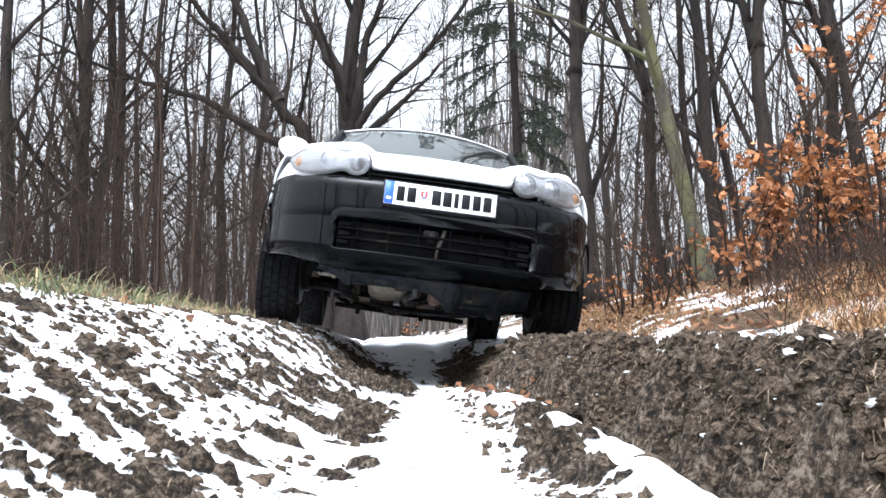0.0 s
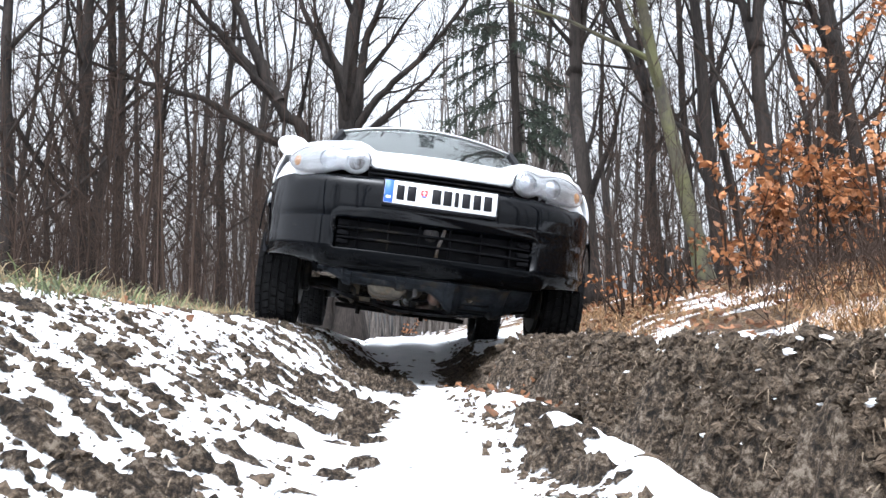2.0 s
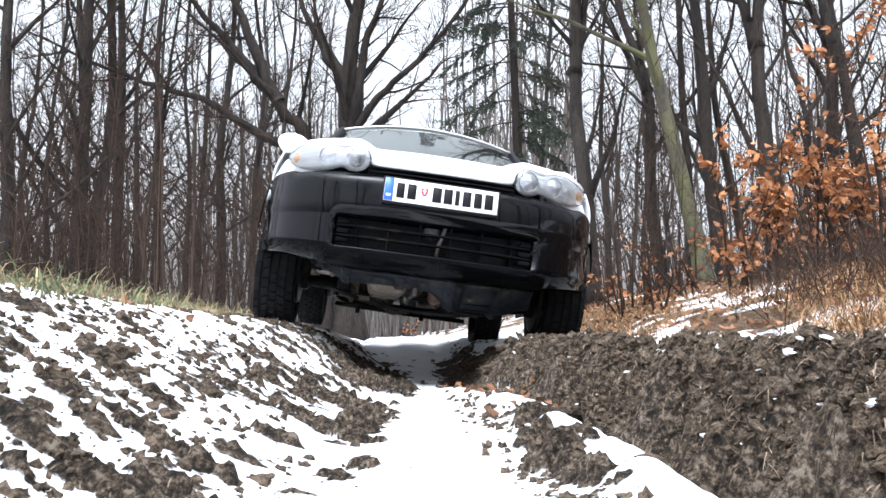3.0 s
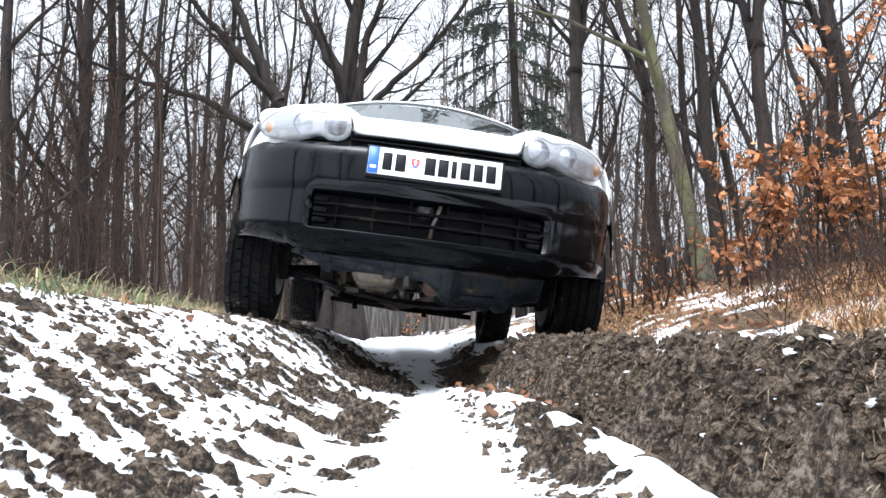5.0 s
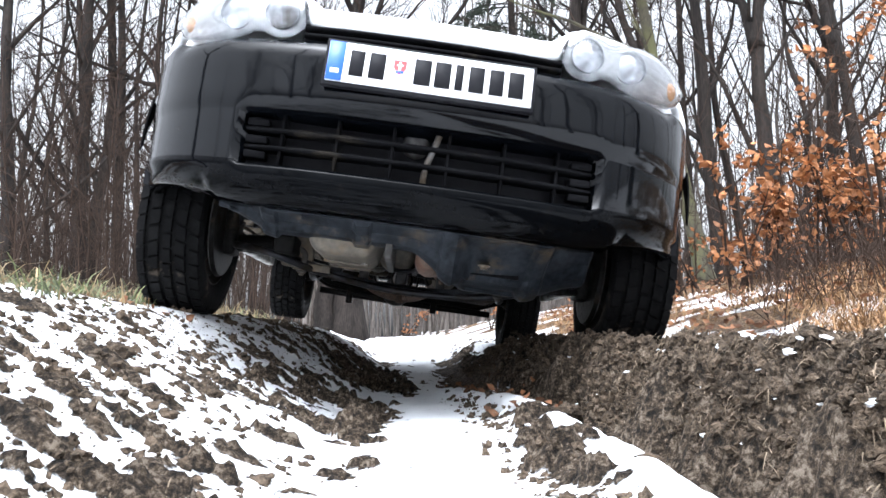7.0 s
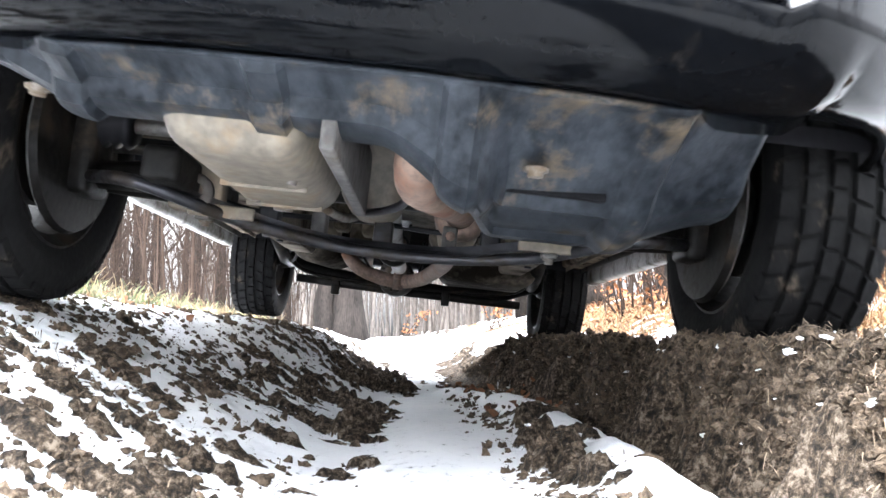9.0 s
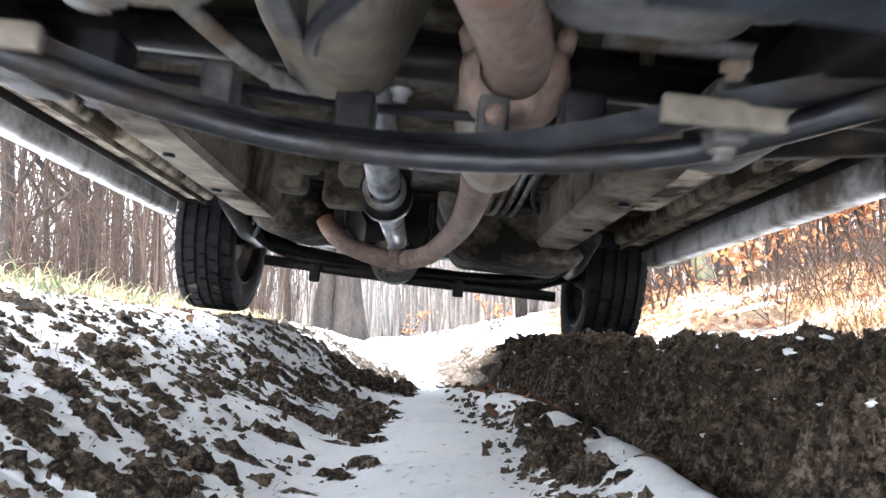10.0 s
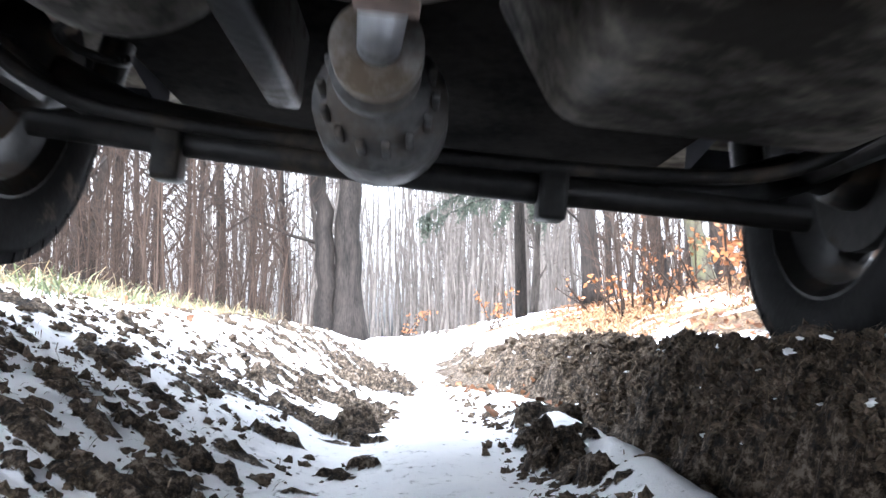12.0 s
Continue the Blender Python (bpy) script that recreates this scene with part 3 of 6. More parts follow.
def headlamp(sign, parent):
    """Twin-bowl headlamp with an amber indicator at its outer end."""
    shell = part("headlamp", lamp_blob(sign, -0.030, 0.975), REFLECT, parent, "hazy twin headlamp with an amber corner")
    lens = part("lens", lamp_blob(sign, 0.012, 1.0), LENS, shell, "clear hazy plastic lens")
    lens.modifiers.new("skin", "SOLIDIFY").thickness = 0.003
    for cx, r in ((0.408, 0.046), (0.535, 0.046)):
        y = nose_y(cx) + 0.03
        tilt = Matrix.Translation((sign * cx, y, 0.768)) @ Matrix.Rotation(radians(90 + sign * 8 * (1 + cx)), 4, "Z")
        V, F = lathe([(-0.004, r), (-0.012, r * 0.98), (-0.012, r * 0.9), (0.022, r * 0.35), (0.024, 0.003)], 24)
        part("reflector", ([tilt @ Matrix.Diagonal((-1, 1, 1, 1)) @ v for v in V], F), SHAFT, shell)
        bm = bmesh.new()
        bmesh.ops.create_uvsphere(bm, u_segments=12, v_segments=8, radius=0.013)
        bm.transform(Matrix.Translation((sign * cx, y - 0.012, 0.768)))
        part("bulb", bm, PLATE_W, shell)
    bm = bmesh.new()
    bmesh.ops.create_uvsphere(bm, u_segments=20, v_segments=12, radius=1)
    bm.transform(Matrix.Translation((sign * 0.690, nose_y(0.690) + 0.058, 0.768)) @ Matrix.Rotation(radians(sign * 52), 4, "Z") @ Matrix.Diagonal((0.028, 0.016, 0.026, 1)))
    part("indicator", bm, ORANGE, shell, "amber indicator lens")


def lamp_blob(sign, out, size):
    """The lamp's swelling front: an inner round lobe that runs into a long outer lobe."""
    grid = []
    n = 34
    for k in range(n + 1):
        ax = 0.338 + (0.735 - 0.338) * k / n
        a = max(0, 1 - ((ax - 0.408) / 0.070) ** 2) ** 0.5 * 0.062
        b = max(0, 1 - ((ax - 0.590) / 0.146) ** 2) ** 0.5 * 0.068
        h = max(a, b, 0.046 if 0.42 < ax < 0.52 else 0.004) * size
        up = h if ax > 0.408 else a * size + 0.002
        line = []
        for j in range(13):
            w = math.pi * j / 12
            bulge = math.sin(w)
            depth = 0.052 * math.sin(math.pi * min(1, 0.12 + 0.76 * k / n)) ** 0.5 * bulge + out * bulge
            z = 0.770 - math.cos(w) * (h if j < 6 else max(up, h))
            line.append((sign * ax, nose_y(ax) + 0.062 - depth + 0.09 * max(0, z - 0.77), z))
        grid.append(line if sign > 0 else line[::-1])
    return sheet(grid)


def number_plate(parent):
    """White plate with a blue band; its characters stay plain dark bars."""
    lean = Matrix.Translation((0.0, -0.872, 0.628)) @ Matrix.Rotation(radians(-10), 4, "X")
    holder = part("plate_holder", box(-0.268, 0.268, -0.004, 0.014, -0.066, 0.063, 0.004, 2, lean), PLATE_K, parent)
    plate = part("number_plate", box(-0.260, 0.260, -0.008, -0.003, -0.055, 0.055, 0.002, 1, lean), PLATE_W, holder, "white number plate with a blue band and dark bars")
    part("blue_band", box(-0.259, -0.219, -0.0098, -0.007, -0.054, 0.054, 0.0008, 1, lean), PLATE_B, plate, "blue band")
    part("bar", box(-0.250, -0.228, -0.0112, -0.0095, -0.034, -0.022, 0.0006, 1, lean), PLATE_W, plate)
    for x, w in ((-0.186, 0.036), (-0.135, 0.040), (-0.020, 0.042), (0.031, 0.040), (0.073, 0.020), (0.117, 0.038), (0.168, 0.036), (0.218, 0.040)):
        if x > 0.2:
            w = 0.038
        part("bar", box(x - w / 2, x + w / 2, -0.0098, -0.007, -0.036, 0.036, 0.0008, 1, lean), PLATE_K, plate)
    # small shield badge between the groups
    V, F = [], []
    outline = [(-0.016, 0.018), (0.016, 0.018), (0.016, -0.002), (0.010, -0.014), (0, -0.021), (-0.010, -0.014), (-0.016, -0.002)]
    for dy in (-0.0098, -0.006):
        V += [lean @ Vector((-0.078 + px, dy, 0.006 + pz)) for px, pz in outline]
    m = len(outline)
    F = [tuple(range(m)), tuple(reversed(range(m, 2 * m)))] + [(k, m + k, m + (k + 1) % m, (k + 1) % m) for k in range(m)]
    badge = part("shield", (V, F), PLATE_R, plate, "small red and blue shield")
    sharp(badge)
    part("bar", box(-0.081, -0.075, -0.0112, -0.0096, -0.004, 0.018, 0.0004, 1, lean), PLATE_W, plate)
    part("bar", box(-0.086, -0.070, -0.0115, -0.0096, 0.008, 0.012, 0.0004, 1, lean), PLATE_W, plate)
    part("bar", box(-0.088, -0.068, -0.0113, -0.0096, -0.012, -0.005, 0.0004, 1, lean), PLATE_B, plate)


def tyre_mesh():
    prof = [(-0.078, 0.205), (-0.094, 0.225), (-0.104, 0.262), (-0.102, 0.292), (-0.094, 0.308), (-0.080, 0.314), (0.080, 0.314), (0.094, 0.308), (0.102, 0.292), (0.104, 0.262), (0.094, 0.225), (0.078, 0.205)]
    V, F = lathe(prof, 64)
    return V, F


def tread_mesh():
    V, F = [], []
    blocks = 40
    for row, (x0, x1) in enumerate(((-0.100, -0.068), (-0.060, -0.024), (-0.015, 0.015), (0.024, 0.060), (0.068, 0.100))):
        for k in range(blocks):
            a0 = 2 * math.pi * (k + 0.5 * (row % 2)) / blocks
            a1 = a0 + 2 * math.pi / blocks * 0.84
            skew = 0.03 * (1 if row < 2 else -1 if row > 2 else 0)
            i = len(V)
            for r, g in ((0.308, 0.0), (0.3255, 0.003)):
                for xx, aa in ((x0 + g, a0 + skew), (x1 - g, a0), (x1 - g, a1), (x0 + g, a1 + skew)):
                    rr = r - (0.007 if abs(xx) > 0.09 else 0)
                    V.append(Vector((xx, rr * math.cos(aa), rr * math.sin(aa))))
            F += [(i + 4, i + 5, i + 6, i + 7), (i, i + 1, i + 5, i + 4), (i + 1, i + 2, i + 6, i + 5), (i + 2, i + 3, i + 7, i + 6), (i + 3, i, i + 4, i + 7)]
    return V, F


def wheel(parent, sign, place):
    """A wheel: steel hub that carries rim, tyre and brake disc. The dished face looks outwards."""
    V, F = lathe([(sign * 0.055, 0.001), (sign * 0.06, 0.045), (sign * 0.03, 0.07), (sign * -0.06, 0.07), (sign * -0.09, 0.06), (sign * -0.10, 0.03), (sign * -0.10, 0.001)], 24)
    hub = part("wheel", (V, F), DARKU, parent, "muddy black all-terrain wheel")
    # rim, spokes and disc take a near-black colour for the wheel's inner shade
    rim = part("rim", lathe([(-0.09, 0.212), (-0.086, 0.222), (-0.078, 0.208), (-0.06, 0.196), (0.0, 0.190), (0.06, 0.196), (0.078, 0.208), (0.086, 0.222), (0.09, 0.212), (0.065, 0.19), (0.0, 0.184), (-0.065, 0.19), (-0.09, 0.212)], 48), DARKU, hub, "dull steel rim, coloured dark for the shade inside the wheel")
    sharp(rim)
    spokes = ([], [])
    for k in range(7):
        w = 2 * math.pi * k / 7
        tube_into(spokes[0], spokes[1], [Vector((sign * 0.052, 0.05 * math.cos(w), 0.05 * math.sin(w))), Vector((sign * 0.048, 0.12 * math.cos(w), 0.12 * math.sin(w))), Vector((sign * 0.04, 0.19 * math.cos(w), 0.19 * math.sin(w)))], [0.028, 0.022, 0.026], 8)
    part("spokes", spokes, DARKU, hub, "dirty spokes, coloured dark for the shaded wheel hollow")
    part("tyre", tyre_mesh(), RUBBER, hub, "wet black tyre with mud on its wall")
    tread = tagged(part("tread", tread_mesh(), RUBBER, hub, "chunky black tread blocks"), kind="stuff")
    tread.data.polygons.foreach_set("use_smooth", [False] * len(tread.data.polygons))
    disc = part("brake_disc", lathe([(sign * -0.02, 0.07), (sign * -0.02, 0.135), (sign * -0.042, 0.135), (sign * -0.042, 0.07)], 32), DARKU, hub)
    sharp(disc)
    hub.location = place
    return hub


def mirrored(bm_or_lists, sign):
    if isinstance(bm_or_lists, tuple):
        V, F = bm_or_lists
        return ([Vector((v.x * sign, v.y, v.z)) for v in V], [tuple(reversed(f)) for f in F] if sign < 0 else F)
    bm_or_lists.transform(Matrix.Diagonal((sign, 1, 1, 1)))
    if sign < 0:
        bmesh.ops.reverse_faces(bm_or_lists, faces=bm_or_lists.faces[:])
    return bm_or_lists


def rounded_pan(x0, x1, y0, y1, ztop, zbot, inset):
    """A pressed or cast pan: full at the top, drawn in at the bottom, softly bevelled."""
    bm = bmesh.new()
    bmesh.ops.create_cube(bm, size=1)
    for v in bm.verts:
        low = v.co.z < 0
        g = inset if low else 0
        v.co = (x0 + g if v.co.x < 0 else x1 - g, y0 + g if v.co.y < 0 else y1 - g, zbot if low else ztop)
    bmesh.ops.bevel(bm, geom=bm.edges[:], offset=min(0.035, inset + 0.02), segments=4, affect="EDGES", profile=0.5)
    return bm


def build_car():
    car = tagged(new("car"), "small off-road car, white above with black bumper, muddy underside", "car")
    bump = part("bumper", bumper_mesh(), BLACK, car, "glossy black front bumper splashed with mud")
    bump.data.materials.append(GLOSS)
    for face in bump.data.polygons:
        if face.center.z > 0.375:
            face.material_index = 1
    sol = bump.modifiers.new("skin", "SOLIDIFY")
    sol.thickness, sol.offset = 0.006, -1
    # lower intake: bars, dividers, and a black panel in place of the shade behind
    part("intake_back", box(-0.455, 0.455, -0.735, -0.72, 0.345, 0.51, 0.004), PLATE_K, bump, "black panel for the shaded void behind the intake")
    for z in (0.405, 0.452):
        grid = [[(x, nose_y(abs(x)) + dy, z + dz) for x in [-0.455 + 0.91 * k / 24 for k in range(25)]] for dy, dz in ((0.10, 0.006), (0.040, 0.0055), (0.034, 0.0), (0.040, -0.0055), (0.10, -0.005))]
        part("intake_bar", sheet(grid), PLASTIC, bump, "dusty black intake bar")
    for k in range(6):
        x = -0.36 + 0.144 * k
        part("intake_post", box(x - 0.004, x + 0.004, nose_y(abs(x)) + 0.05, nose_y(abs(x)) + 0.10, 0.358, 0.498, 0.0015, 1), PLASTIC, bump)
    V, F = tube(bent([(0.045, -0.79, 0.50), (0.035, -0.80, 0.46), (0.02, -0.80, 0.41), (0.015, -0.79, 0.36)]), 0.009, 6)
    part("strut", (V, F), STEEL, bump, "pale grey bracket in the intake")
    part("horn", lathe_at([(-0.012, 0.002), (-0.012, 0.03), (0.012, 0.04), (0.012, 0.002)], (-0.015, -0.74, 0.475), 90), STEEL, bump)
    for sx in (-1, 1):
        for z in (0.385, 0.425, 0.47):
            part("intake_fin", box(sx * 0.425 - 0.028, sx * 0.425 + 0.028, -0.785, -0.74, z - 0.010, z + 0.010, 0.004), PLASTIC, bump)
    # slot under the bonnet: a black block gives its shade, bars in front
    part("upper_grille", box(-0.345, 0.345, -0.78, -0.70, 0.690, 0.752, 0.004), PLATE_K, car, "black block for the shaded slot under the bonnet edge")
    for z in (0.712, 0.732):
        grid = [[(x, nose_y(abs(x)) + dy, z + dz) for x in [-0.34 + 0.68 * k / 20 for k in range(21)]] for dy, dz in ((0.09, 0.005), (0.04, 0.005), (0.036, 0), (0.04, -0.004), (0.09, -0.004))]
        part("grille_bar", sheet(grid), PLASTIC, car)
    number_plate(bump)
    hood = part("bonnet", hood_mesh(), WHITE, car, "white bonnet with a raised middle")
    hood.modifiers.new("skin", "SOLIDIFY").thickness = 0.008
    for sx in (-1, 1):
        headlamp(sx, car)
        for low, mat, nm in ((True, PLASTIC, "cladding"), (False, WHITE, "flank")):
            fl = part(nm, mirrored(side_mesh(1, low), sx), mat, car)
            fl.modifiers.new("skin", "SOLIDIFY").thickness = 0.006
        # corner between lamp and flank
        grid = []
        for k in range(8):
            t = k / 7
            grid.append([(sx * (0.60 + 0.225 * (j / 7) ** 0.8), nose_y(0.60 + 0.225 * (j / 7) ** 0.8) + 0.06 + (0.10) * t * 1.2, (0.70 if j > 3 else 0.69) + 0.12 * t * (1 - 0.35 * (j / 7) ** 2)) for j in range(8)])
        part("wing", sheet(grid), WHITE, car)
        # door mirror
        bm = bmesh.new()
        bmesh.ops.create_uvsphere(bm, u_segments=24, v_segments=14, radius=1)
        for v in bm.verts:
            v.co = (v.co.x * 0.098 + 0.02 * v.co.z * v.co.x, v.co.y * (0.065 if v.co.y < 0 else 0.02), v.co.z * 0.075)
        bm.transform(Matrix.Translation((sx * 0.885, 0.72, 1.115)) @ Matrix.Rotation(radians(sx * -12), 4, "Z"))
        mir = part("door_mirror", bm, WHITE, car, "white rounded door mirror")
        part("mirror_arm", tube([(sx * 0.74, 0.74, 1.00), (sx * 0.84, 0.72, 1.07)], [0.03, 0.025], 8), PLATE_K, mir)
        # pillars and side glass
        part("pillar", tube([(sx * 0.705, 0.50, 0.965), (sx * 0.660, 0.86, 1.19), (sx * 0.612, 1.19, 1.380)], [0.026, 0.024, 0.022], 8), PLATE_K, car)
        for y0, y1 in ((1.16, 1.98), (2.04, 2.85)):
            lowy = y0 - (0.42 if y0 < 1.5 else 0)
            pane = part("side_window", sheet([[(sx * 0.775, lowy, 0.975), (sx * 0.775, y1, 0.985)], [(sx * 0.665, (lowy + y0) / 2, 1.20), (sx * 0.66, y1, 1.22)], [(sx * 0.575, y0, 1.375), (sx * 0.585, y1, 1.40)]]), GLASS, car)
            pane.modifiers.new("skin", "SOLIDIFY").thickness = 0.004
        part("side_frame", tube([(sx * 0.785, 2.01, 0.97), (sx * 0.585, 2.01, 1.41)], 0.04, 8), WHITE, car)
        part("rear_pillar", tube([(sx * 0.75, 2.98, 0.95), (sx * 0.57, 2.88, 1.41)], 0.06, 8), WHITE, car)
        part("beltline", tube([(sx * 0.78, 0.45, 0.965), (sx * 0.785, 1.5, 0.975), (sx * 0.77, 3.0, 0.98)], 0.02, 8), PLATE_K, car)
    screen = part("windscreen", screen_mesh(), GLASS, car, "raked windscreen that mirrors bare branches")
    screen.modifiers.new("skin", "SOLIDIFY").thickness = 0.005
    rf = part("roof", roof_mesh(), WHITE, car)
    rf.modifiers.new("skin", "SOLIDIFY").thickness = 0.01
    part("roof_seam", tube([(-0.61, 1.20, 1.38), (-0.3, 1.06, 1.42), (0, 1.02, 1.428), (0.3, 1.06, 1.42), (0.61, 1.20, 1.38)], 0.012, 8), PLATE_K, car)
    part("dashboard", box(-0.70, 0.70, 0.52, 0.90, 0.72, 0.965, 0.05, 3), CABIN, car)
    for sx in (-1, 1):
        part("seat", box(sx * 0.36 - 0.24, sx * 0.36 + 0.24, 1.42, 1.56, 0.60, 1.16, 0.06, 3), CABIN, car)
        part("headrest", box(sx * 0.36 - 0.12, sx * 0.36 + 0.12, 1.50, 1.60, 1.18, 1.33, 0.04, 3), CABIN, car)
        part("wiper", tube([(sx * 0.34 - 0.28, 0.48, 1.005), (sx * 0.34 + 0.24, 0.38, 1.015)], [0.008, 0.006], 6), PLATE_K, car)
    part("tailgate", box(-0.72, 0.72, 3.02, 3.08, 0.45, 1.38, 0.03, 2), WHITE, car)
    part("rear_bumper", box(-0.78, 0.78, 2.94, 3.14, 0.34, 0.60, 0.05, 3), PLASTIC, car)
    part("cabin_floor", box(-0.76, 0.76, 0.30, 3.0, 0.385, 0.41, 0.006), FLOORPAN, car, "dirty painted floor pan")
    part("firewall", box(-0.70, 0.70, 0.38, 0.42, 0.36, 0.97, 0.01), DARKU, car)
    part("engine", box(-0.46, 0.50, -0.48, 0.22, 0.36, 0.68, 0.05, 3), DARKU, car, "dark engine block")
    build_underside(car)
    return car


def lathe_at(profile, place, turn, n=28):
    """A turned piece whose axis lies along x, turned about z, at a place."""
    V, F = lathe(profile, n)
    m = Matrix.Translation(place) @ Matrix.Rotation(radians(turn), 4, "Z")
    return [m @ v for v in V], F


def build_underside(car):
    # splash tray behind the bumper: flat panels between raised cross ribs, stepped down to the back
    grid = []
    for k in range(27):
        t = k / 26
        line = []
        for c in range(133):
            x = -0.53 + 1.06 * c / 132
            ax = abs(x)
            end = -0.55 + 0.27 * ease(0.13, 0.19, x)
            end = end - 0.10 * ease(0.40, 0.62, ax)
            y = nose_y(ax) + 0.14 + (end - nose_y(ax) - 0.14) * t
            rib = max(1 - ease(0.017, 0.025, abs(x - q)) for q in (-0.385, -0.130, 0.115, 0.375))
            z = 0.262 - (0.075 * ease(0.0, 0.15, x) + 0.030) * ease(0.0, 0.7, t) - 0.018 * ease(0.44, 0.48, t) + 0.05 * ease(0.36, 0.53, ax) + 0.05 * ease(0.93, 1.0, t)
            z -= 0.013 * rib * ease(0.02, 0.08, t) * (1 - ease(0.86, 0.94, t))
            z += 0.012 * ease(0.52, 0.55, t) * (1 - ease(0.80, 0.83, t)) * ease(0.155, 0.165, x) * (1 - ease(0.335, 0.345, x))
            line.append((x, y, z))
        grid.append(line)
    tray = part("undertray", sheet(grid), TRAY, car, "scuffed black plastic undertray with raised ribs")
    sharp(tray, 22)
    tray.modifiers.new("skin", "SOLIDIFY").thickness = 0.005
    part("tray_ledge", box(0.17, 0.33, -0.525, -0.505, 0.172, 0.186, 0.004, 2), PLASTIC, tray, "moulded ledge")
    part("tray_ledge", box(-0.34, -0.17, -0.60, -0.585, 0.219, 0.231, 0.004, 2), PLASTIC, tray)
    for x, y in ((-0.45, -0.58), (-0.2, -0.58), (0.22, -0.58), (0.42, -0.3), (0.27, -0.31), (-0.36, -0.58)):
        part("bolt", lathe_turned_bolt(x, y, 0.222 if x < 0.1 else 0.185), STEEL, tray)
    part("tray_edge", tube([(-0.50, -0.63, 0.258), (-0.30, -0.553, 0.226), (0.08, -0.55, 0.215), (0.16, -0.40, 0.17), (0.19, -0.285, 0.152), (0.40, -0.31, 0.158), (0.52, -0.50, 0.232)], 0.006, 6), TRAY, tray)
    for k in range(9):
        x = -0.48 + 0.12 * k
        part("clip", lathe_turned_bolt(x, -0.66 + 0.10 * (abs(x) > 0.35), 0.258, 0.007), PLATE_K, tray)
    # gearbox, sump and their ribs
    gear = part("gearbox", rounded_pan(-0.325, -0.045, -0.66, -0.06, 0.40, 0.170, 0.055), ALLOY, car, "dirty cast gearbox casing")
    for k in range(2):
        y = -0.36 + 0.19 * k
        part("rib", box(-0.255, -0.115, y - 0.003, y + 0.003, 0.165, 0.20, 0.002, 1), ALLOY, gear)
    part("drain_plug", lathe_turned_bolt(-0.19, -0.15, 0.163, 0.018), STEEL, gear)
    part("sump", rounded_pan(0.10, 0.36, -0.53, -0.05, 0.42, 0.195, 0.05), CAST, car, "pressed oil sump")
    part("transfer_case", rounded_pan(-0.15, 0.07, -0.12, 0.22, 0.40, 0.195, 0.06), ALLOY, car, "cast transfer case")
    V, F = tube(bent([(0.075, -0.66, 0.33), (0.07, -0.56, 0.26), (0.06, -0.44, 0.195), (0.09, -0.26, 0.205), (0.145, 0.05, 0.235), (0.15, 0.22, 0.235)]), [0.036] * 26, 14)
    part("front_pipe", (V, F), RUST, car, "rusty brown front exhaust pipe")
    flange = part("pipe_flange", lathe_at([(-0.03, 0.036), (-0.028, 0.050), (-0.012, 0.058), (0.012, 0.060), (0.03, 0.052), (0.034, 0.036)], (0.148, 0.10, 0.232), 84, 24), RUST, car, "swollen rusty pipe joint")
    for a in (0.6, 2.7, 4.4):
        part("bolt", lathe_at([(-0.016, 0.001), (-0.016, 0.010), (0.03, 0.010), (0.03, 0.001)], (0.148 + 0.058 * math.cos(a), 0.07, 0.232 + 0.058 * math.sin(a)), 84, 8), RUST, flange)
    # subframe and its brackets
    V, F = tube(bent([(-0.62, -0.02, 0.21), (-0.46, -0.16, 0.185), (-0.30, -0.05, 0.150), (-0.10, 0.045, 0.128), (0.10, 0.055, 0.126), (0.30, 0.0, 0.142), (0.46, -0.14, 0.175), (0.62, -0.02, 0.20)], 7), 0.013, 12)
    sub = part("subframe", ([Vector((v.x, v.y * 1.0, v.z)) for v in V], F), OILY, car, "oily black front subframe")
    V, F = sheet([[(x, (-0.13 + 0.21 * ease(0.5, 0.0, abs(x))) + dy, 0.138 + 0.05 * ease(0.10, 0.5, abs(x)) + dz) for x in [-0.5 + k / 24 for k in range(25)]] for dy, dz in ((-0.014, 0.012), (-0.002, -0.003), (0.014, -0.008), (0.034, -0.005), (0.044, 0.014))])
    part("subframe_web", (V, F), OILY, sub, "oil-wet pressed steel web")
    for k, x in enumerate((-0.36, -0.25, -0.15, -0.02, 0.13, 0.21, 0.33)):
        yy = -0.13 + 0.21 * ease(0.5, 0.0, abs(x))
        part("mount_tab", box(x - 0.018, x + 0.014 + 0.01 * (k % 2), yy + 0.02, yy + 0.07, 0.140 + 0.004 * (k % 3), 0.20, 0.006, 2), OILY if k % 2 else CAST, sub)
        part("bolt", lathe_turned_bolt(x, yy + 0.045, 0.130, 0.009), STEEL, sub)
    for sx in (-1, 1):
        arm = part("subframe_leg", mirrored(box(0.37, 0.44, -0.22, 0.24, 0.185, 0.25, 0.015, 3), sx), DARKU, sub)
        br = part("tow_bracket", mirrored(box(0.26, 0.39, -0.078, -0.065, 0.147, 0.172, 0.004), sx), ALLOY, sub, "pale steel bracket with a hole")
        if sx < 0:
            V, F = lathe([(-0.012, 0.018), (-0.012, 0.036), (0.012, 0.036), (0.012, 0.018), (-0.012, 0.018)], 24)
            m = Matrix.Translation((sx * 0.375, -0.088, 0.19)) @ Matrix.Rotation(radians(90), 4, "Z")
            part("tow_eye", ([m @ v for v in V], F), CAST, sub)
            part("bracket_plate", mirrored(box(0.325, 0.43, -0.082, -0.03, 0.155, 0.27, 0.01), sx), ALLOY, sub)
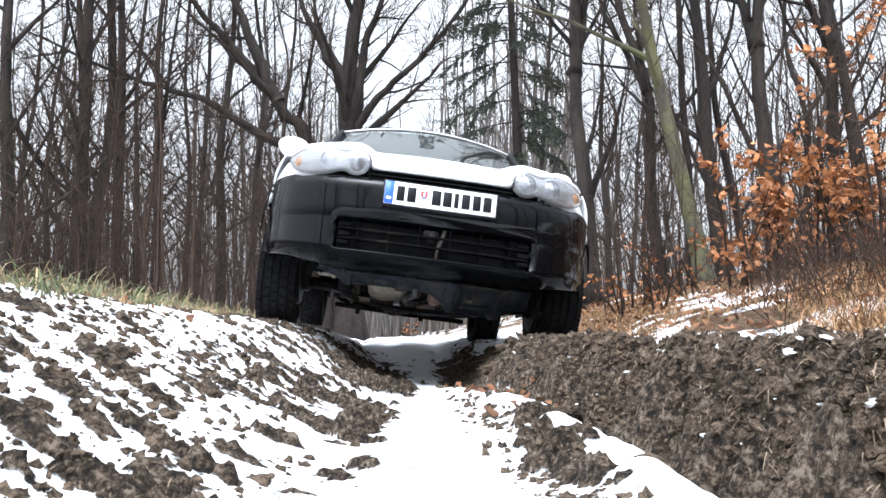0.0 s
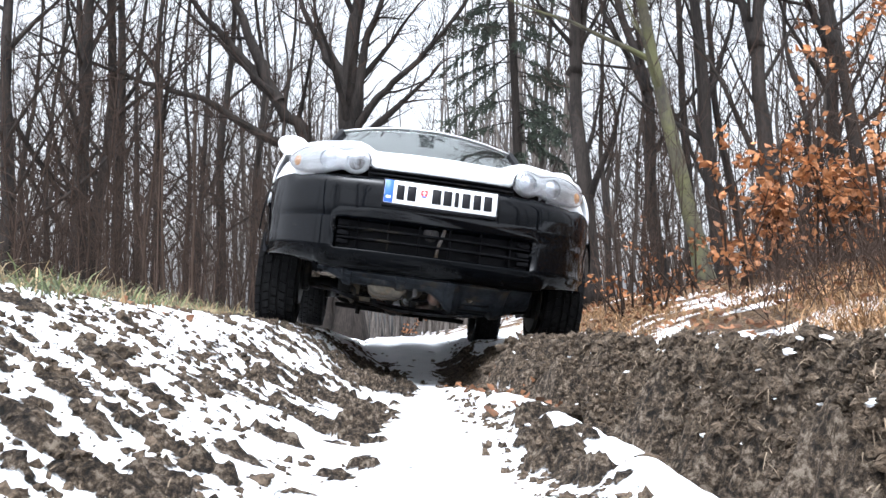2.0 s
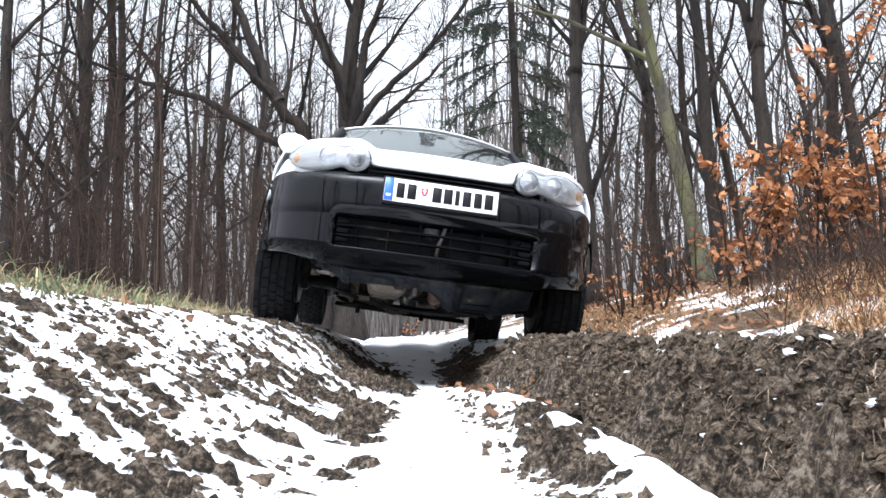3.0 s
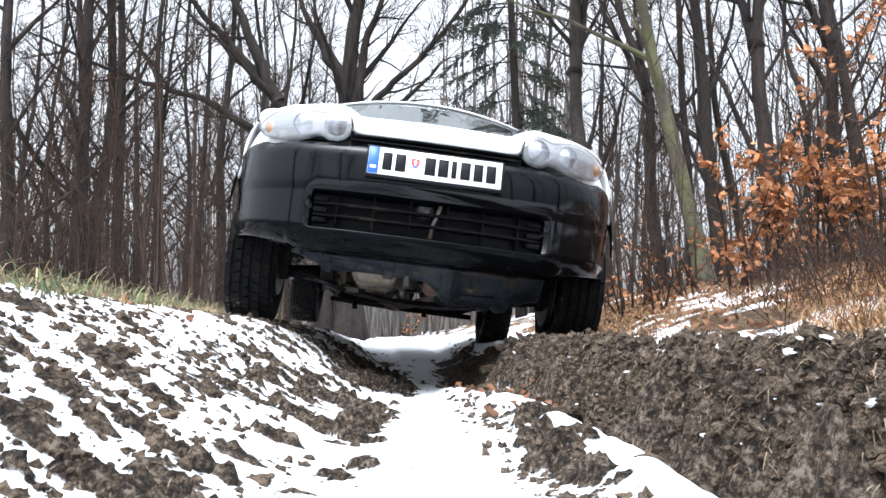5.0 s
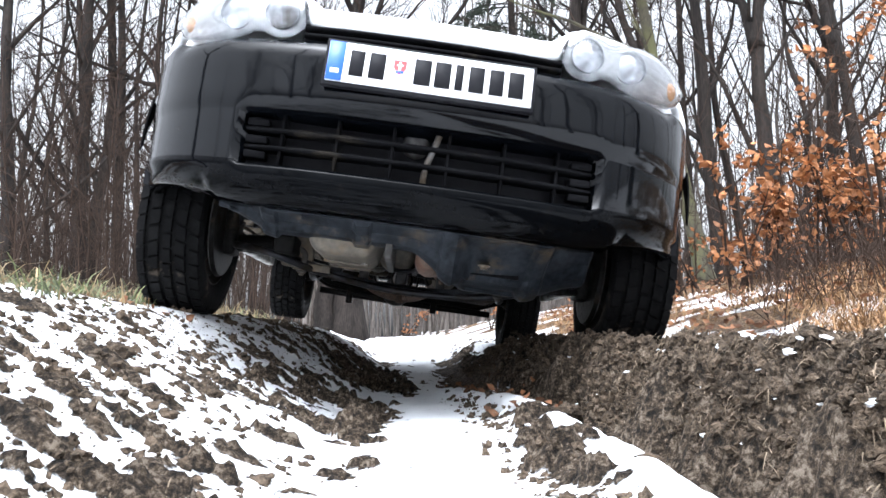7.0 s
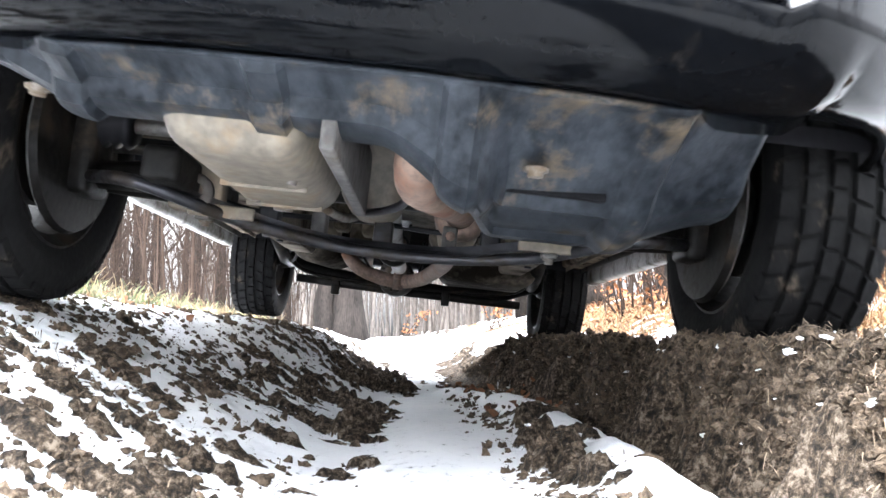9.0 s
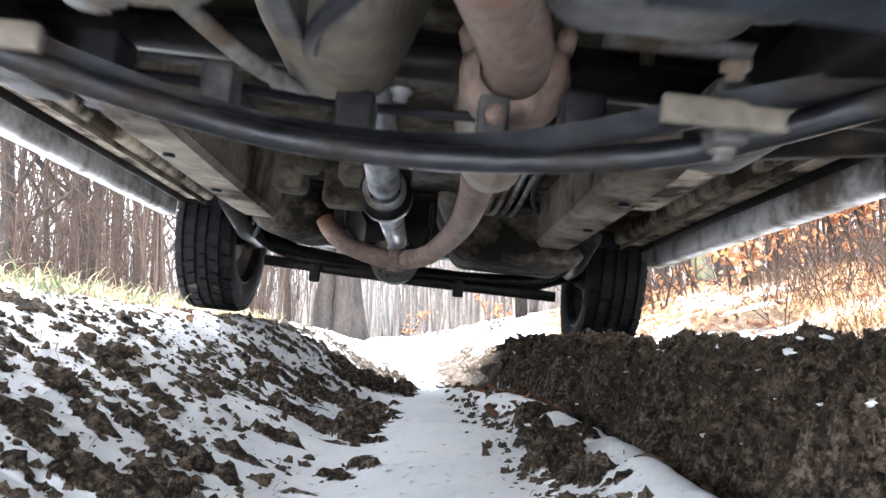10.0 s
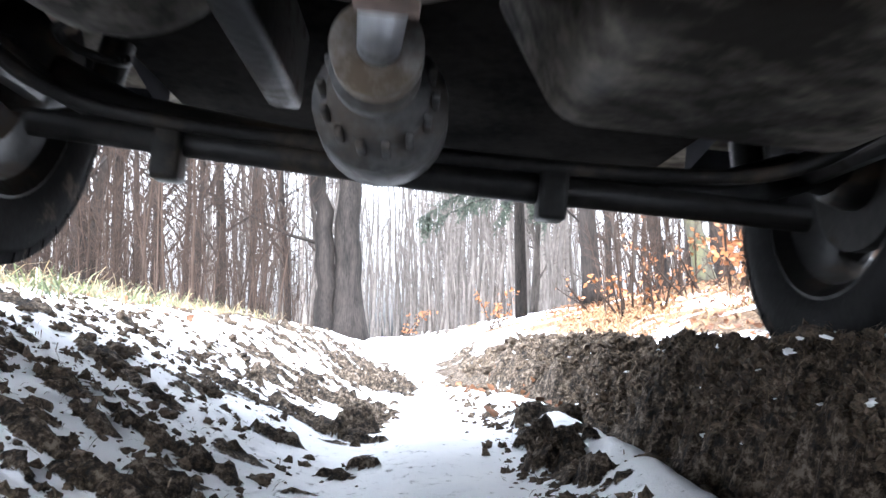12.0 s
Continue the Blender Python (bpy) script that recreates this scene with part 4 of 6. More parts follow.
        # lower arm, drive shaft boot and anti-roll link
        part("lower_arm", tube([(sx * 0.38, 0.02, 0.235), (sx * 0.52, 0.02, 0.225), (sx * 0.65, 0.0, 0.215)], [0.045, 0.034, 0.028], 10), DARKU, car)
        part("rear_arm", tube([(sx * 0.40, 0.24, 0.225), (sx * 0.64, 0.03, 0.215)], 0.026, 10), DARKU, car)
        part("half_shaft", tube([(sx * 0.16, 0.0, 0.33), (sx * 0.62, 0.0, 0.325)], 0.016, 10), STEEL, car)
        V, F = [], []
        tube_into(V, F, [Vector((sx * (0.54 + 0.012 * k), 0, 0.325)) for k in range(8)], [0.05 if k % 2 else 0.038 for k in range(8)], 14)
        part("boot", (V, F), PLATE_K, car)
        part("tie_rod", tube([(sx * 0.25, 0.16, 0.31), (sx * 0.63, 0.12, 0.30)], 0.011, 8), STEEL, car)
        part("strut_tube", tube([(sx * 0.58, 0.0, 0.34), (sx * 0.56, 0.04, 0.72)], 0.035, 12), DARKU, car)
        # added black disc that closes the inner front wheel, in place of its shade
        shield = part("wheel_shade_disc", mirrored(lathe_at([(-0.012, 0.05), (-0.016, 0.12), (-0.010, 0.185), (0.004, 0.192), (0.010, 0.185), (0.006, 0.05)], (0.655, 0.0, 0.28), 0, 32), sx), DARKU, car, "black disc added for the shade inside the front wheel")
        sharp(shield)
        part("knuckle", mirrored(box(0.60, 0.66, -0.05, 0.06, 0.17, 0.40, 0.02, 3), sx), DARKU, car, "black steering knuckle")
        # longitudinal rails, sills, wheel housings
        rail = part("chassis_rail", mirrored(rail_mesh(), sx), UNDER, car, "dirty box rail along the floor")
        sharp(rail, 30)
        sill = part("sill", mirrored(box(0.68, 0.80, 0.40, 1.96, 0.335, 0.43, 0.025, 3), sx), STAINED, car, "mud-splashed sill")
        part("sill_seam", mirrored(box(0.765, 0.771, 0.42, 1.94, 0.315, 0.345, 0.001, 1), sx), DARKU, sill)
        part("sill_skin", mirrored(box(0.800, 0.850, 0.40, 1.96, 0.272, 0.36, 0.014, 2), sx), SKIRT, sill, "white skirt with road dirt")
        part("jack_seam", mirrored(box(0.70, 0.705, 0.42, 1.94, 0.320, 0.345, 0.001, 1), sx), UNDER, sill)
        for axle in (0.0, 2.36):
            grid = [[(sx * x, axle + 0.385 * math.cos(math.pi * k / 16), 0.325 + 0.385 * math.sin(math.pi * k / 16)) for x in (0.54, 0.66, 0.83)] for k in range(17)]
            part("wheel_housing", sheet(grid), PLATE_K, car)
            part("housing_wall", lathe_half(sx * 0.535, axle), PLATE_K, car)
    for k in range(4):
        x = 0.205 + 0.024 * k
        pts = [(x, 0.35, 0.335), (x, 0.9, 0.318), (x, 1.36, 0.305), (x - 0.03, 1.48, 0.32)]
        part("brake_line", tube(bent(pts), 0.0075, 8), STEEL, car)
    # floor pressings
    for sx, x0, x1 in ((-1, 0.13, 0.33), (1, 0.31, 0.345), (-1, 0.475, 0.69), (1, 0.475, 0.69)):
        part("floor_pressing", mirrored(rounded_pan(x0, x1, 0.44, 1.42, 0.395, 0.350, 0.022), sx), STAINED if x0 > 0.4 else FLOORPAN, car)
    part("heat_shield", sheet([[(0.02 + 0.10 * math.sin(w) * 1.1, y, 0.37 + 0.012 * math.cos(w)) for w in (-1.5, -0.9, 0, 0.9, 1.5)] for y in (0.4, 0.8, 1.2, 1.5)]), FLOORPAN, car)
    for x, y, z, w, h in ((-0.25, 1.02, 0.265, 0.07, 0.05), (-0.15, 1.20, 0.275, 0.10, 0.06), (-0.20, 0.90, 0.285, 0.05, 0.04), (-0.12, 1.02, 0.29, 0.05, 0.04)):
        part("floor_bracket", box(x - w / 2, x + w / 2, y - 0.05, y + 0.05, z - h / 2, z + h + 0.06, 0.016, 3), FLOORPAN, car, "dirty bracket under the floor")
    for x, y, z in ((-0.23, -0.20, 0.166), (-0.13, -0.42, 0.166), (0.20, -0.30, 0.180), (0.31, -0.10, 0.180), (-0.10, 0.10, 0.192), (0.03, 0.10, 0.192)):
        part("casing_bolt", lathe_turned_bolt(x, y, z, 0.008), STEEL, car)
    part("gearbox_seam", box(-0.062, -0.042, -0.64, -0.08, 0.178, 0.30, 0.004), CAST, car, "casing joint flange")
    part("gear_linkage", tube(bent([(-0.16, -0.15, 0.20), (-0.10, 0.05, 0.19), (-0.06, 0.25, 0.24)]), 0.009, 8), STEEL, car)
    part("oil_line", tube(bent([(0.05, -0.45, 0.24), (0.04, -0.25, 0.19), (-0.03, -0.10, 0.185), (-0.06, 0.05, 0.21)]), 0.008, 8), PLATE_K, car)
    part("steering_rack", tube([(-0.48, 0.17, 0.265), (0.48, 0.17, 0.262)], 0.024, 12), DARKU, car, "dark steering rack")
    part("wiring", tube(bent([(-0.45, 0.05, 0.24), (-0.34, 0.12, 0.20), (-0.20, 0.10, 0.19), (-0.05, 0.18, 0.205), (0.12, 0.12, 0.19), (0.32, 0.12, 0.205), (0.46, 0.06, 0.235)]), 0.006, 6), PLATE_K, car)
    for sx in (-1, 1):
        part("cross_brace", mirrored(box(0.10, 0.36, 0.30, 0.34, 0.28, 0.34, 0.01), sx), DARKU, car)
        part("floor_plug", lathe_turned_bolt(sx * 0.42, 1.05, 0.226, 0.012), PLATE_K, car)
        part("floor_plug", lathe_turned_bolt(sx * 0.42, 0.72, 0.228, 0.012), PLATE_K, car)
        part("cable", tube(bent([(sx * 0.30, 0.45, 0.345), (sx * 0.29, 0.95, 0.330), (sx * 0.33, 1.35, 0.325), (sx * 0.45, 1.62, 0.30), (sx * 0.55, 2.0, 0.28)]), 0.006, 6), PLATE_K, car)
        part("hanger", tube(bent([(sx * 0.12 - 0.06, 1.50, 0.33), (sx * 0.12 - 0.06, 1.56, 0.26), (sx * 0.10 - 0.05, 1.59, 0.215)]), 0.006, 6), DARKU, car)
    # propeller shaft with its centre bearing
    shaft = part("propeller_shaft", tube([(-0.02, 0.12, 0.275), (-0.02, 0.18, 0.270), (-0.02, 0.185, 0.268), (-0.02, 0.68, 0.214), (-0.02, 0.70, 0.212)], [0.022, 0.026, 0.029, 0.029, 0.022], 20), SHAFT, car, "bare steel propeller shaft")
    part("rear_shaft", tube([(-0.02, 0.70, 0.212), (-0.021, 0.81, 0.206), (-0.021, 0.82, 0.206), (-0.032, 1.60, 0.228), (-0.036, 1.66, 0.229), (-0.058, 1.93, 0.224)], [0.022, 0.022, 0.029, 0.029, 0.024, 0.022], 20), SHAFT, shaft)
    part("centre_bearing", lathe_at([(-0.025, 0.028), (-0.025, 0.050), (0.025, 0.050), (0.025, 0.028)], (-0.02, 0.765, 0.209), 90), DARKU, shaft, "black rubber centre bearing")
    part("bearing_collar", lathe_at([(-0.014, 0.030), (-0.014, 0.040), (0.014, 0.040), (0.014, 0.030)], (-0.02, 0.715, 0.211), 90), STEEL, shaft)
    part("bearing_bracket", box(-0.065, 0.025, 0.757, 0.773, 0.235, 0.30, 0.008), DARKU, shaft)
    # exhaust: silencer, pipe that sweeps under the shaft, rear box
    part("silencer", rounded_pan(0.08, 0.22, 0.14, 0.46, 0.31, 0.160, 0.035), ALLOY, car, "stained exhaust silencer")
    pts = [(0.135, 0.42, 0.205), (0.14, 0.60, 0.20), (0.135, 0.85, 0.195), (0.12, 1.10, 0.195), (0.09, 1.36, 0.192), (0.05, 1.52, 0.18), (-0.02, 1.60, 0.172), (-0.10, 1.60, 0.178), (-0.18, 1.60, 0.203), (-0.225, 1.60, 0.235), (-0.25, 1.61, 0.27)]
    pipe = part("exhaust_pipe", tube(bent(pts, 4), 0.028, 14), RUST, car, "rust-brown exhaust pipe")
    part("pipe_joint", lathe_at([(-0.02, 0.028), (-0.02, 0.036), (0.02, 0.036), (0.02, 0.028)], (-0.03, 1.602, 0.173), 0), RUST, pipe)
    V, F = lathe([(-0.17, 0.001), (-0.17, 0.07), (-0.15, 0.105), (-0.12, 0.115), (0.12, 0.115), (0.15, 0.105), (0.17, 0.07), (0.17, 0.001)], 32)
    m = Matrix.Translation((-0.36, 1.84, 0.31)) @ Matrix.Rotation(radians(75), 4, "Z") @ Matrix.Diagonal((0.9, 1.1, 0.78, 1))
    part("rear_silencer", ([m @ v for v in V], F), TANK, car, "mud-stained rear silencer box")
    # fuel tank
    part("fuel_tank", rounded_pan(0.06, 0.60, 1.56, 2.16, 0.40, 0.205, 0.09), TANK, car, "mud-stained fuel tank")
    # rear axle: tube, differential, arms
    axle = part("rear_axle", tube([(-0.62, 2.36, 0.30), (-0.45, 2.34, 0.230), (-0.2, 2.32, 0.200), (0.2, 2.32, 0.190), (0.45, 2.34, 0.205), (0.62, 2.36, 0.27)], 0.034, 14), DARKU, car, "black rear axle tube")
    diff = part("differential", lathe_at([(-0.20, 0.02), (-0.19, 0.05), (-0.16, 0.05), (-0.15, 0.035), (-0.12, 0.040), (-0.11, 0.060), (-0.06, 0.066), (-0.05, 0.085), (0.05, 0.088), (0.10, 0.06), (0.11, 0.001)], (-0.062, 2.15, 0.224), 90, 28), CAST, car, "cast differential housing")
    for k in range(14):
        w = 2 * math.pi * k / 14
        fx, fz = -0.062 + 0.068 * math.cos(w), 0.224 + 0.068 * math.sin(w)
        part("fin", box(fx - 0.005, fx + 0.005, 2.04, 2.105, fz - 0.005, fz + 0.005, 0.002, 1), CAST, diff)
    part("flange", lathe_at([(-0.02, 0.02), (-0.02, 0.048), (0.02, 0.048), (0.02, 0.02)], (-0.058, 1.92, 0.224), 90), STEEL, diff)
    # black sheet added below the floor pan in place of the shade there
    part("rear_shade_sheet", box(-0.52, 0.52, 1.60, 3.0, 0.372, 0.381, 0.003), SHADE_BLACK, car, "black sheet below the rear floor in place of shade")
    part("diff_mount", box(-0.24, -0.19, 1.70, 2.30, 0.255, 0.375, 0.012), DARKU, diff)
    part("cross_member", tube([(-0.54, 2.22, 0.180), (0.0, 2.24, 0.166), (0.54, 2.22, 0.158)], [0.02, 0.022, 0.02], 10), DARKU, car, "black rear cross tube")
    part("stabiliser", tube(bent([(-0.56, 2.02, 0.26), (-0.50, 2.16, 0.215), (-0.35, 2.20, 0.195), (0.0, 2.21, 0.19), (0.35, 2.20, 0.195), (0.50, 2.16, 0.215), (0.56, 2.02, 0.26)]), 0.011, 8), DARKU, car, "thin anti-roll bar")
    for sx in (-1, 1):
        part("trailing_arm", tube([(sx * 0.52, 1.52, 0.29), (sx * 0.56, 1.95, 0.245), (sx * 0.60, 2.33, 0.265)], [0.03, 0.026, 0.03], 10), DARKU, car, "black trailing arm")
        part("axle_arm", tube([(sx * 0.42, 1.74, 0.33), (sx * 0.55, 2.30, 0.35)], 0.018, 8), STEEL, car)
        part("axle_end", lathe_at([(-0.04, 0.001), (-0.04, 0.075), (0.03, 0.09), (0.03, 0.001)], (sx * 0.615, 2.36, 0.315), 0 if sx > 0 else 180, 24), DARKU, car)
        part("damper", tube([(sx * 0.54, 2.42, 0.24), (sx * 0.50, 2.46, 0.62)], [0.026, 0.03], 12), DARKU, car)
        V, F = [], []
        coil = [Vector((sx * 0.50 + 0.05 * math.cos(k * 0.6), 2.28 + 0.05 * math.sin(k * 0.6), 0.30 + 0.0045 * k)) for k in range(64)]
        tube_into(V, F, coil, [0.008] * 64, 6)
        part("spring", (V, F), DARKU, car)
        bx = -0.35 if sx < 0 else 0.18
        part("bump_stop", box(bx - 0.02, bx + 0.02, 2.20, 2.25, 0.118, 0.20, 0.008), DARKU, car)
        part("brake_hose", tube(bent([(sx * 0.45, 1.72, 0.31), (sx * 0.50, 1.85, 0.235), (sx * 0.56, 2.05, 0.25), (sx * 0.60, 2.25, 0.30)]), 0.007, 6), PLATE_K, car)


def lathe_turned_bolt(x, y, z, r=0.011):
    V, F = lathe([(0, 0.0005), (0, r), (0.006, r), (0.008, r * 1.6), (0.012, r * 1.6)], 8)
    m = Matrix.Translation((x, y, z)) @ Matrix.Rotation(radians(-90), 4, "Y")
    return [m @ v for v in V], F


def lathe_half(x, axle):
    """Inner wall of a wheel housing."""
    V = [Vector((x, axle, 0.40))]
    for k in range(17):
        w = math.pi * k / 16
        V.append(Vector((x, axle + 0.385 * math.cos(w), 0.325 + 0.385 * math.sin(w))))
    return V, [(0, k, k + 1) for k in range(1, 17)]


def rail_mesh():
    """Box rail that runs back and turns up at its end."""
    grid = []
    for y, z, g in ((0.30, 0.255, 0.0), (0.5, 0.236, 0.0), (0.9, 0.232, 0.0), (1.30, 0.232, 0.0), (1.44, 0.234, 0.004), (1.475, 0.250, 0.012), (1.58, 0.385, 0.02)):
        grid.append([(0.345 + g, y, 0.39), (0.352 + g, y, z + 0.012), (0.362 + g, y, z), (0.446 - g, y, z), (0.456 - g, y, z + 0.012), (0.462 - g, y, 0.39)])
    return sheet([list(r) for r in grid])


car = build_car()
TYRE_R = 0.325
WHEELS = [(wheel(car, sx, (sx * x, y, z)), (sx * x, y, z)) for sx, x, y, z in ((-1, 0.755, 0.0, 0.275), (1, 0.765, 0.0, 0.285), (-1, 0.73, 2.36, 0.306), (1, 0.73, 2.36, 0.277))]
# ---- the wood ----
def wander(rng, start, way, length, n, curl=0.12, lift=0.0):
    """A crooked line of n + 1 points."""
    pts, p, d = [start.copy()], start.copy(), way.normalized()
    for k in range(n):
        d = (d + Vector((rng.uniform(-curl, curl), rng.uniform(-curl, curl), rng.uniform(-curl, curl) + lift))).normalized()
        p = p + d * (length / n)
        pts.append(p.copy())
    return pts


def along(pts, t):
    f = t * (len(pts) - 1)
    i = min(int(f), len(pts) - 2)
    return pts[i].lerp(pts[i + 1], f - i), (pts[i + 1] - pts[i]).normalized()


def taper(r0, r1, n):
    return [r0 + (r1 - r0) * (k / (n - 1)) ** 0.8 for k in range(n)]


def off_axis(rng, d, lo, hi):
    """A direction that leaves d at an angle between lo and hi degrees."""
    a, w = radians(rng.uniform(lo, hi)), rng.uniform(0, 2 * math.pi)
    u = d.orthogonal().normalized()
    v = d.cross(u)
    return d * math.cos(a) + (u * math.cos(w) + v * math.sin(w)) * math.sin(a)


def clothe(rng, wood, crown, limb, r, subs, twigs, reach):
    """Side branches and twigs along a limb."""
    for k in range(subs):
        t = 0.22 + 0.76 * (k + rng.random()) / subs
        p, d = along(limb, t)
        way = off_axis(rng, d, 25, 62) + Vector((0, 0, 0.15))
        ln = reach * (1.15 - 0.6 * t) * rng.uniform(0.5, 1.1)
        b = wander(rng, p, way, ln, 4, 0.22, 0.03)
        tube_into(crown[0], crown[1], b, taper(max(0.006, r * 0.30 * (1 - 0.6 * t)), 0.003, 5), 4, False)
        for j in range(twigs):
            q, e = along(b, 0.2 + 0.8 * (j + rng.random()) / twigs)
            w = wander(rng, q, off_axis(rng, e, 20, 55), ln * rng.uniform(0.25, 0.6), 2, 0.2, 0.02)
            tube_into(crown[0], crown[1], w, (0.0042, 0.0031, 0.002), 3, False)


def tree(rng, stems, limbs, bark, label, subs=7, twigs=6, reach=1.1, from_t=0.2, steep=(28, 62), limb_len=2.6, own=(), name="tree", low=1.0):
    """A bare tree at the origin. stems: (points, radius) of each stem; own: (points, radius) of limbs of a known course."""
    wood, crown = ([], []), ([], [])
    for pts, r in stems:
        line = bent(pts, 5)
        n = len(line)
        radii = [r * (1 - 0.80 * (k / (n - 1)) ** 0.9) * (1 + 0.55 * math.exp(-k * 1.1)) for k in range(n)]
        line = [p + Vector((rng.uniform(-1, 1), rng.uniform(-1, 1), 0)) * r * 0.12 for p in line]
        tube_into(wood[0], wood[1], line, radii, 10)
        for k in range(limbs):
            t = from_t + (0.98 - from_t) * ((k + rng.random()) / limbs) ** low
            p, d = along(line, t)
            ln = limb_len * (1.25 - 0.8 * t) * rng.uniform(0.55, 1.15)
            lr = r * (1 - 0.8 * t) * rng.uniform(0.30, 0.62)
            limb = wander(rng, p, off_axis(rng, d, *steep), ln, 6, 0.16, 0.05)
            tube_into(wood[0], wood[1], limb, taper(lr, 0.006, 7), 5, False)
            clothe(rng, wood, crown, limb, lr, subs, twigs, reach * ln / 2.6)
    for pts, r in own:
        limb = bent(pts, 5)
        limb = [p + Vector((rng.uniform(-1, 1), rng.uniform(-1, 1), rng.uniform(-1, 1))) * r * 0.25 for p in limb]
        tube_into(wood[0], wood[1], limb, taper(r, 0.012, len(limb)), 7, False)
        ln = sum((b - a).length for a, b in zip(limb, limb[1:]))
        for k in range(7):
            p, d = along(limb, 0.25 + 0.72 * (k + rng.random()) / 7)
            side = wander(rng, p, off_axis(rng, d, 25, 60), ln * rng.uniform(0.14, 0.32), 5, 0.2, 0.04)
            tube_into(wood[0], wood[1], side, taper(r * 0.28, 0.005, 6), 4, False)
            clothe(rng, wood, crown, side, r * 0.25, subs, twigs, reach * 0.7)
        clothe(rng, wood, crown, limb, r * 0.5, subs * 2, twigs, reach * 0.8)
    ob = tagged(new(name), label, "tree")
    part("trunk", wood, bark, ob)
    part("crown", crown, TWIG, ob, "fine bare twigs")
    return ob


def stand(ob, x, y, sink=0.12):
    ob.location = (x, y, float(base_height(x, y)) - sink)
    return ob


def slim(rng, h, lean_x=0.0, lean_y=0.0, crook=0.25):
    """Points of a slender stem of height h that leans."""
    return [Vector((lean_x * (t ** 1.15) + rng.uniform(-crook, crook) * t * (1 - t) * 2, lean_y * t + rng.uniform(-crook, crook) * t, h * t)) for t in (0, 0.2, 0.4, 0.6, 0.8, 1)]


def build_trees():
    rng = random.Random(11)
    # the big double-stemmed tree behind the track
    oak = tree(rng, [([Vector(p) for p in ((0.12, 0, 0), (0.14, 0.0, 1.6), (0.12, 0.05, 3.0), (0.10, 0.1, 4.4), (0.28, 0.1, 6.5), (0.2, 0.2, 9.0))], 0.25)], 13, BARK,
               "large dark bare tree with two stems and long spreading limbs", subs=7, twigs=6, reach=1.2, from_t=0.34, steep=(30, 60), limb_len=3.4,
               own=(([(-0.17, -0.05, 0.0), (-0.22, -0.05, 1.5), (-0.42, -0.1, 2.9), (-0.95, -0.2, 3.75), (-1.6, -0.3, 4.5), (-2.5, -0.5, 5.6), (-3.4, -0.6, 7.0)], 0.20),
                    ([(-0.42, -0.1, 2.9), (-1.2, -0.5, 3.2), (-2.0, -0.8, 3.65), (-3.1, -1.0, 3.95), (-4.6, -1.2, 4.6)], 0.10),
                    ([(-0.95, -0.2, 3.75), (-1.5, -0.2, 4.9), (-1.9, -0.1, 6.2), (-2.3, 0, 7.8)], 0.12),
                    ([(-0.30, 0.0, 1.55), (-0.9, -0.3, 1.72), (-1.7, -0.6, 2.15), (-2.9, -0.8, 2.75)], 0.035),
                    ([(0.12, 0.05, 3.2), (0.6, -0.1, 3.9), (1.25, -0.2, 4.5), (1.9, -0.3, 5.3), (2.4, -0.3, 6.4)], 0.085),
                    ([(0.12, 0.05, 4.1), (-0.35, 0.2, 4.8), (-0.75, 0.3, 5.8), (-0.9, 0.3, 7.4)], 0.11),
                    ([(0.2, 0.05, 3.6), (0.35, 0.1, 4.8), (0.75, 0.1, 5.9), (1.2, 0.1, 7.2)], 0.10)))
    stand(oak, -1.63, 12.5, 0.05)
    # trees that stand close enough to be told apart: base, lean and girth
    T = "tall slender bare forest tree with grey-brown bark"

    def course(x, y, r, low, mid, high, limbs=12, bark=BARK, label=T, fork=0.0, **k):
        """A tree of known bearing: its sideways drift at 1.8 m, 3.5 m and 5.5 m above the ground, then on to its top."""
        slope = (high - mid) / 2.0
        pts = [Vector((dx, rng.uniform(-0.08, 0.08) * z, z)) for dx, z in ((0, 0), (low, 1.8), (mid, 3.5), (high, 5.5), (high + slope * 2.2 + rng.uniform(-0.3, 0.3), 8.5), (high + slope * 3.5, 12.5))]
        stems = [(pts, r)]
        if fork:
            stems.append(([pts[2], pts[2].lerp(pts[3], 0.4) + Vector((fork * 0.5, 0.1, 0)), pts[3] + Vector((fork, 0.2, 0)), pts[4] + Vector((fork * 1.8, 0.3, 0))], r * 0.62))
        stand(tree(rng, stems, limbs, bark, label, from_t=k.pop("from_t", 0.15), low=1.25, **k), x, y)

    for x, y, r, low, mid, high, fork in ((-5.18, 9.5, 0.101, -0.14, -0.27, -0.45, 0), (-5.10, 11.0, 0.126, -0.02, -0.04, -0.05, -0.25), (-5.09, 11.5, 0.113, 0.01, 0.07, 0.11, 0), (-4.93, 12.0, 0.098, -0.04, -0.07, -0.24, 0), (-5.09, 14.0, 0.091, -0.03, -0.05, -0.04, 0.2), (-3.94, 14.0, 0.103, -0.00, 0.00, -0.01, 0), (-4.96, 16.0, 0.078, 0.03, 0.07, 0.11, 0), (-5.19, 16.0, 0.065, -0.02, -0.05, -0.09, 0), (-3.84, 16.0, 0.078, 0.02, 0.04, 0.05, 0.2), (-6.55, 17.0, 0.090, -0.05, -0.10, -0.13, 0), (-8.84, 18.0, 0.088, -0.07, -0.14, -0.29, 0), (-8.90, 17.0, 0.083, -0.06, -0.13, -0.15, 0), (-3.69, 19.0, 0.093, -0.08, -0.16, -0.23, 0)):
        course(x, y, r, low, mid, high, fork=fork, limb_len=2.2)
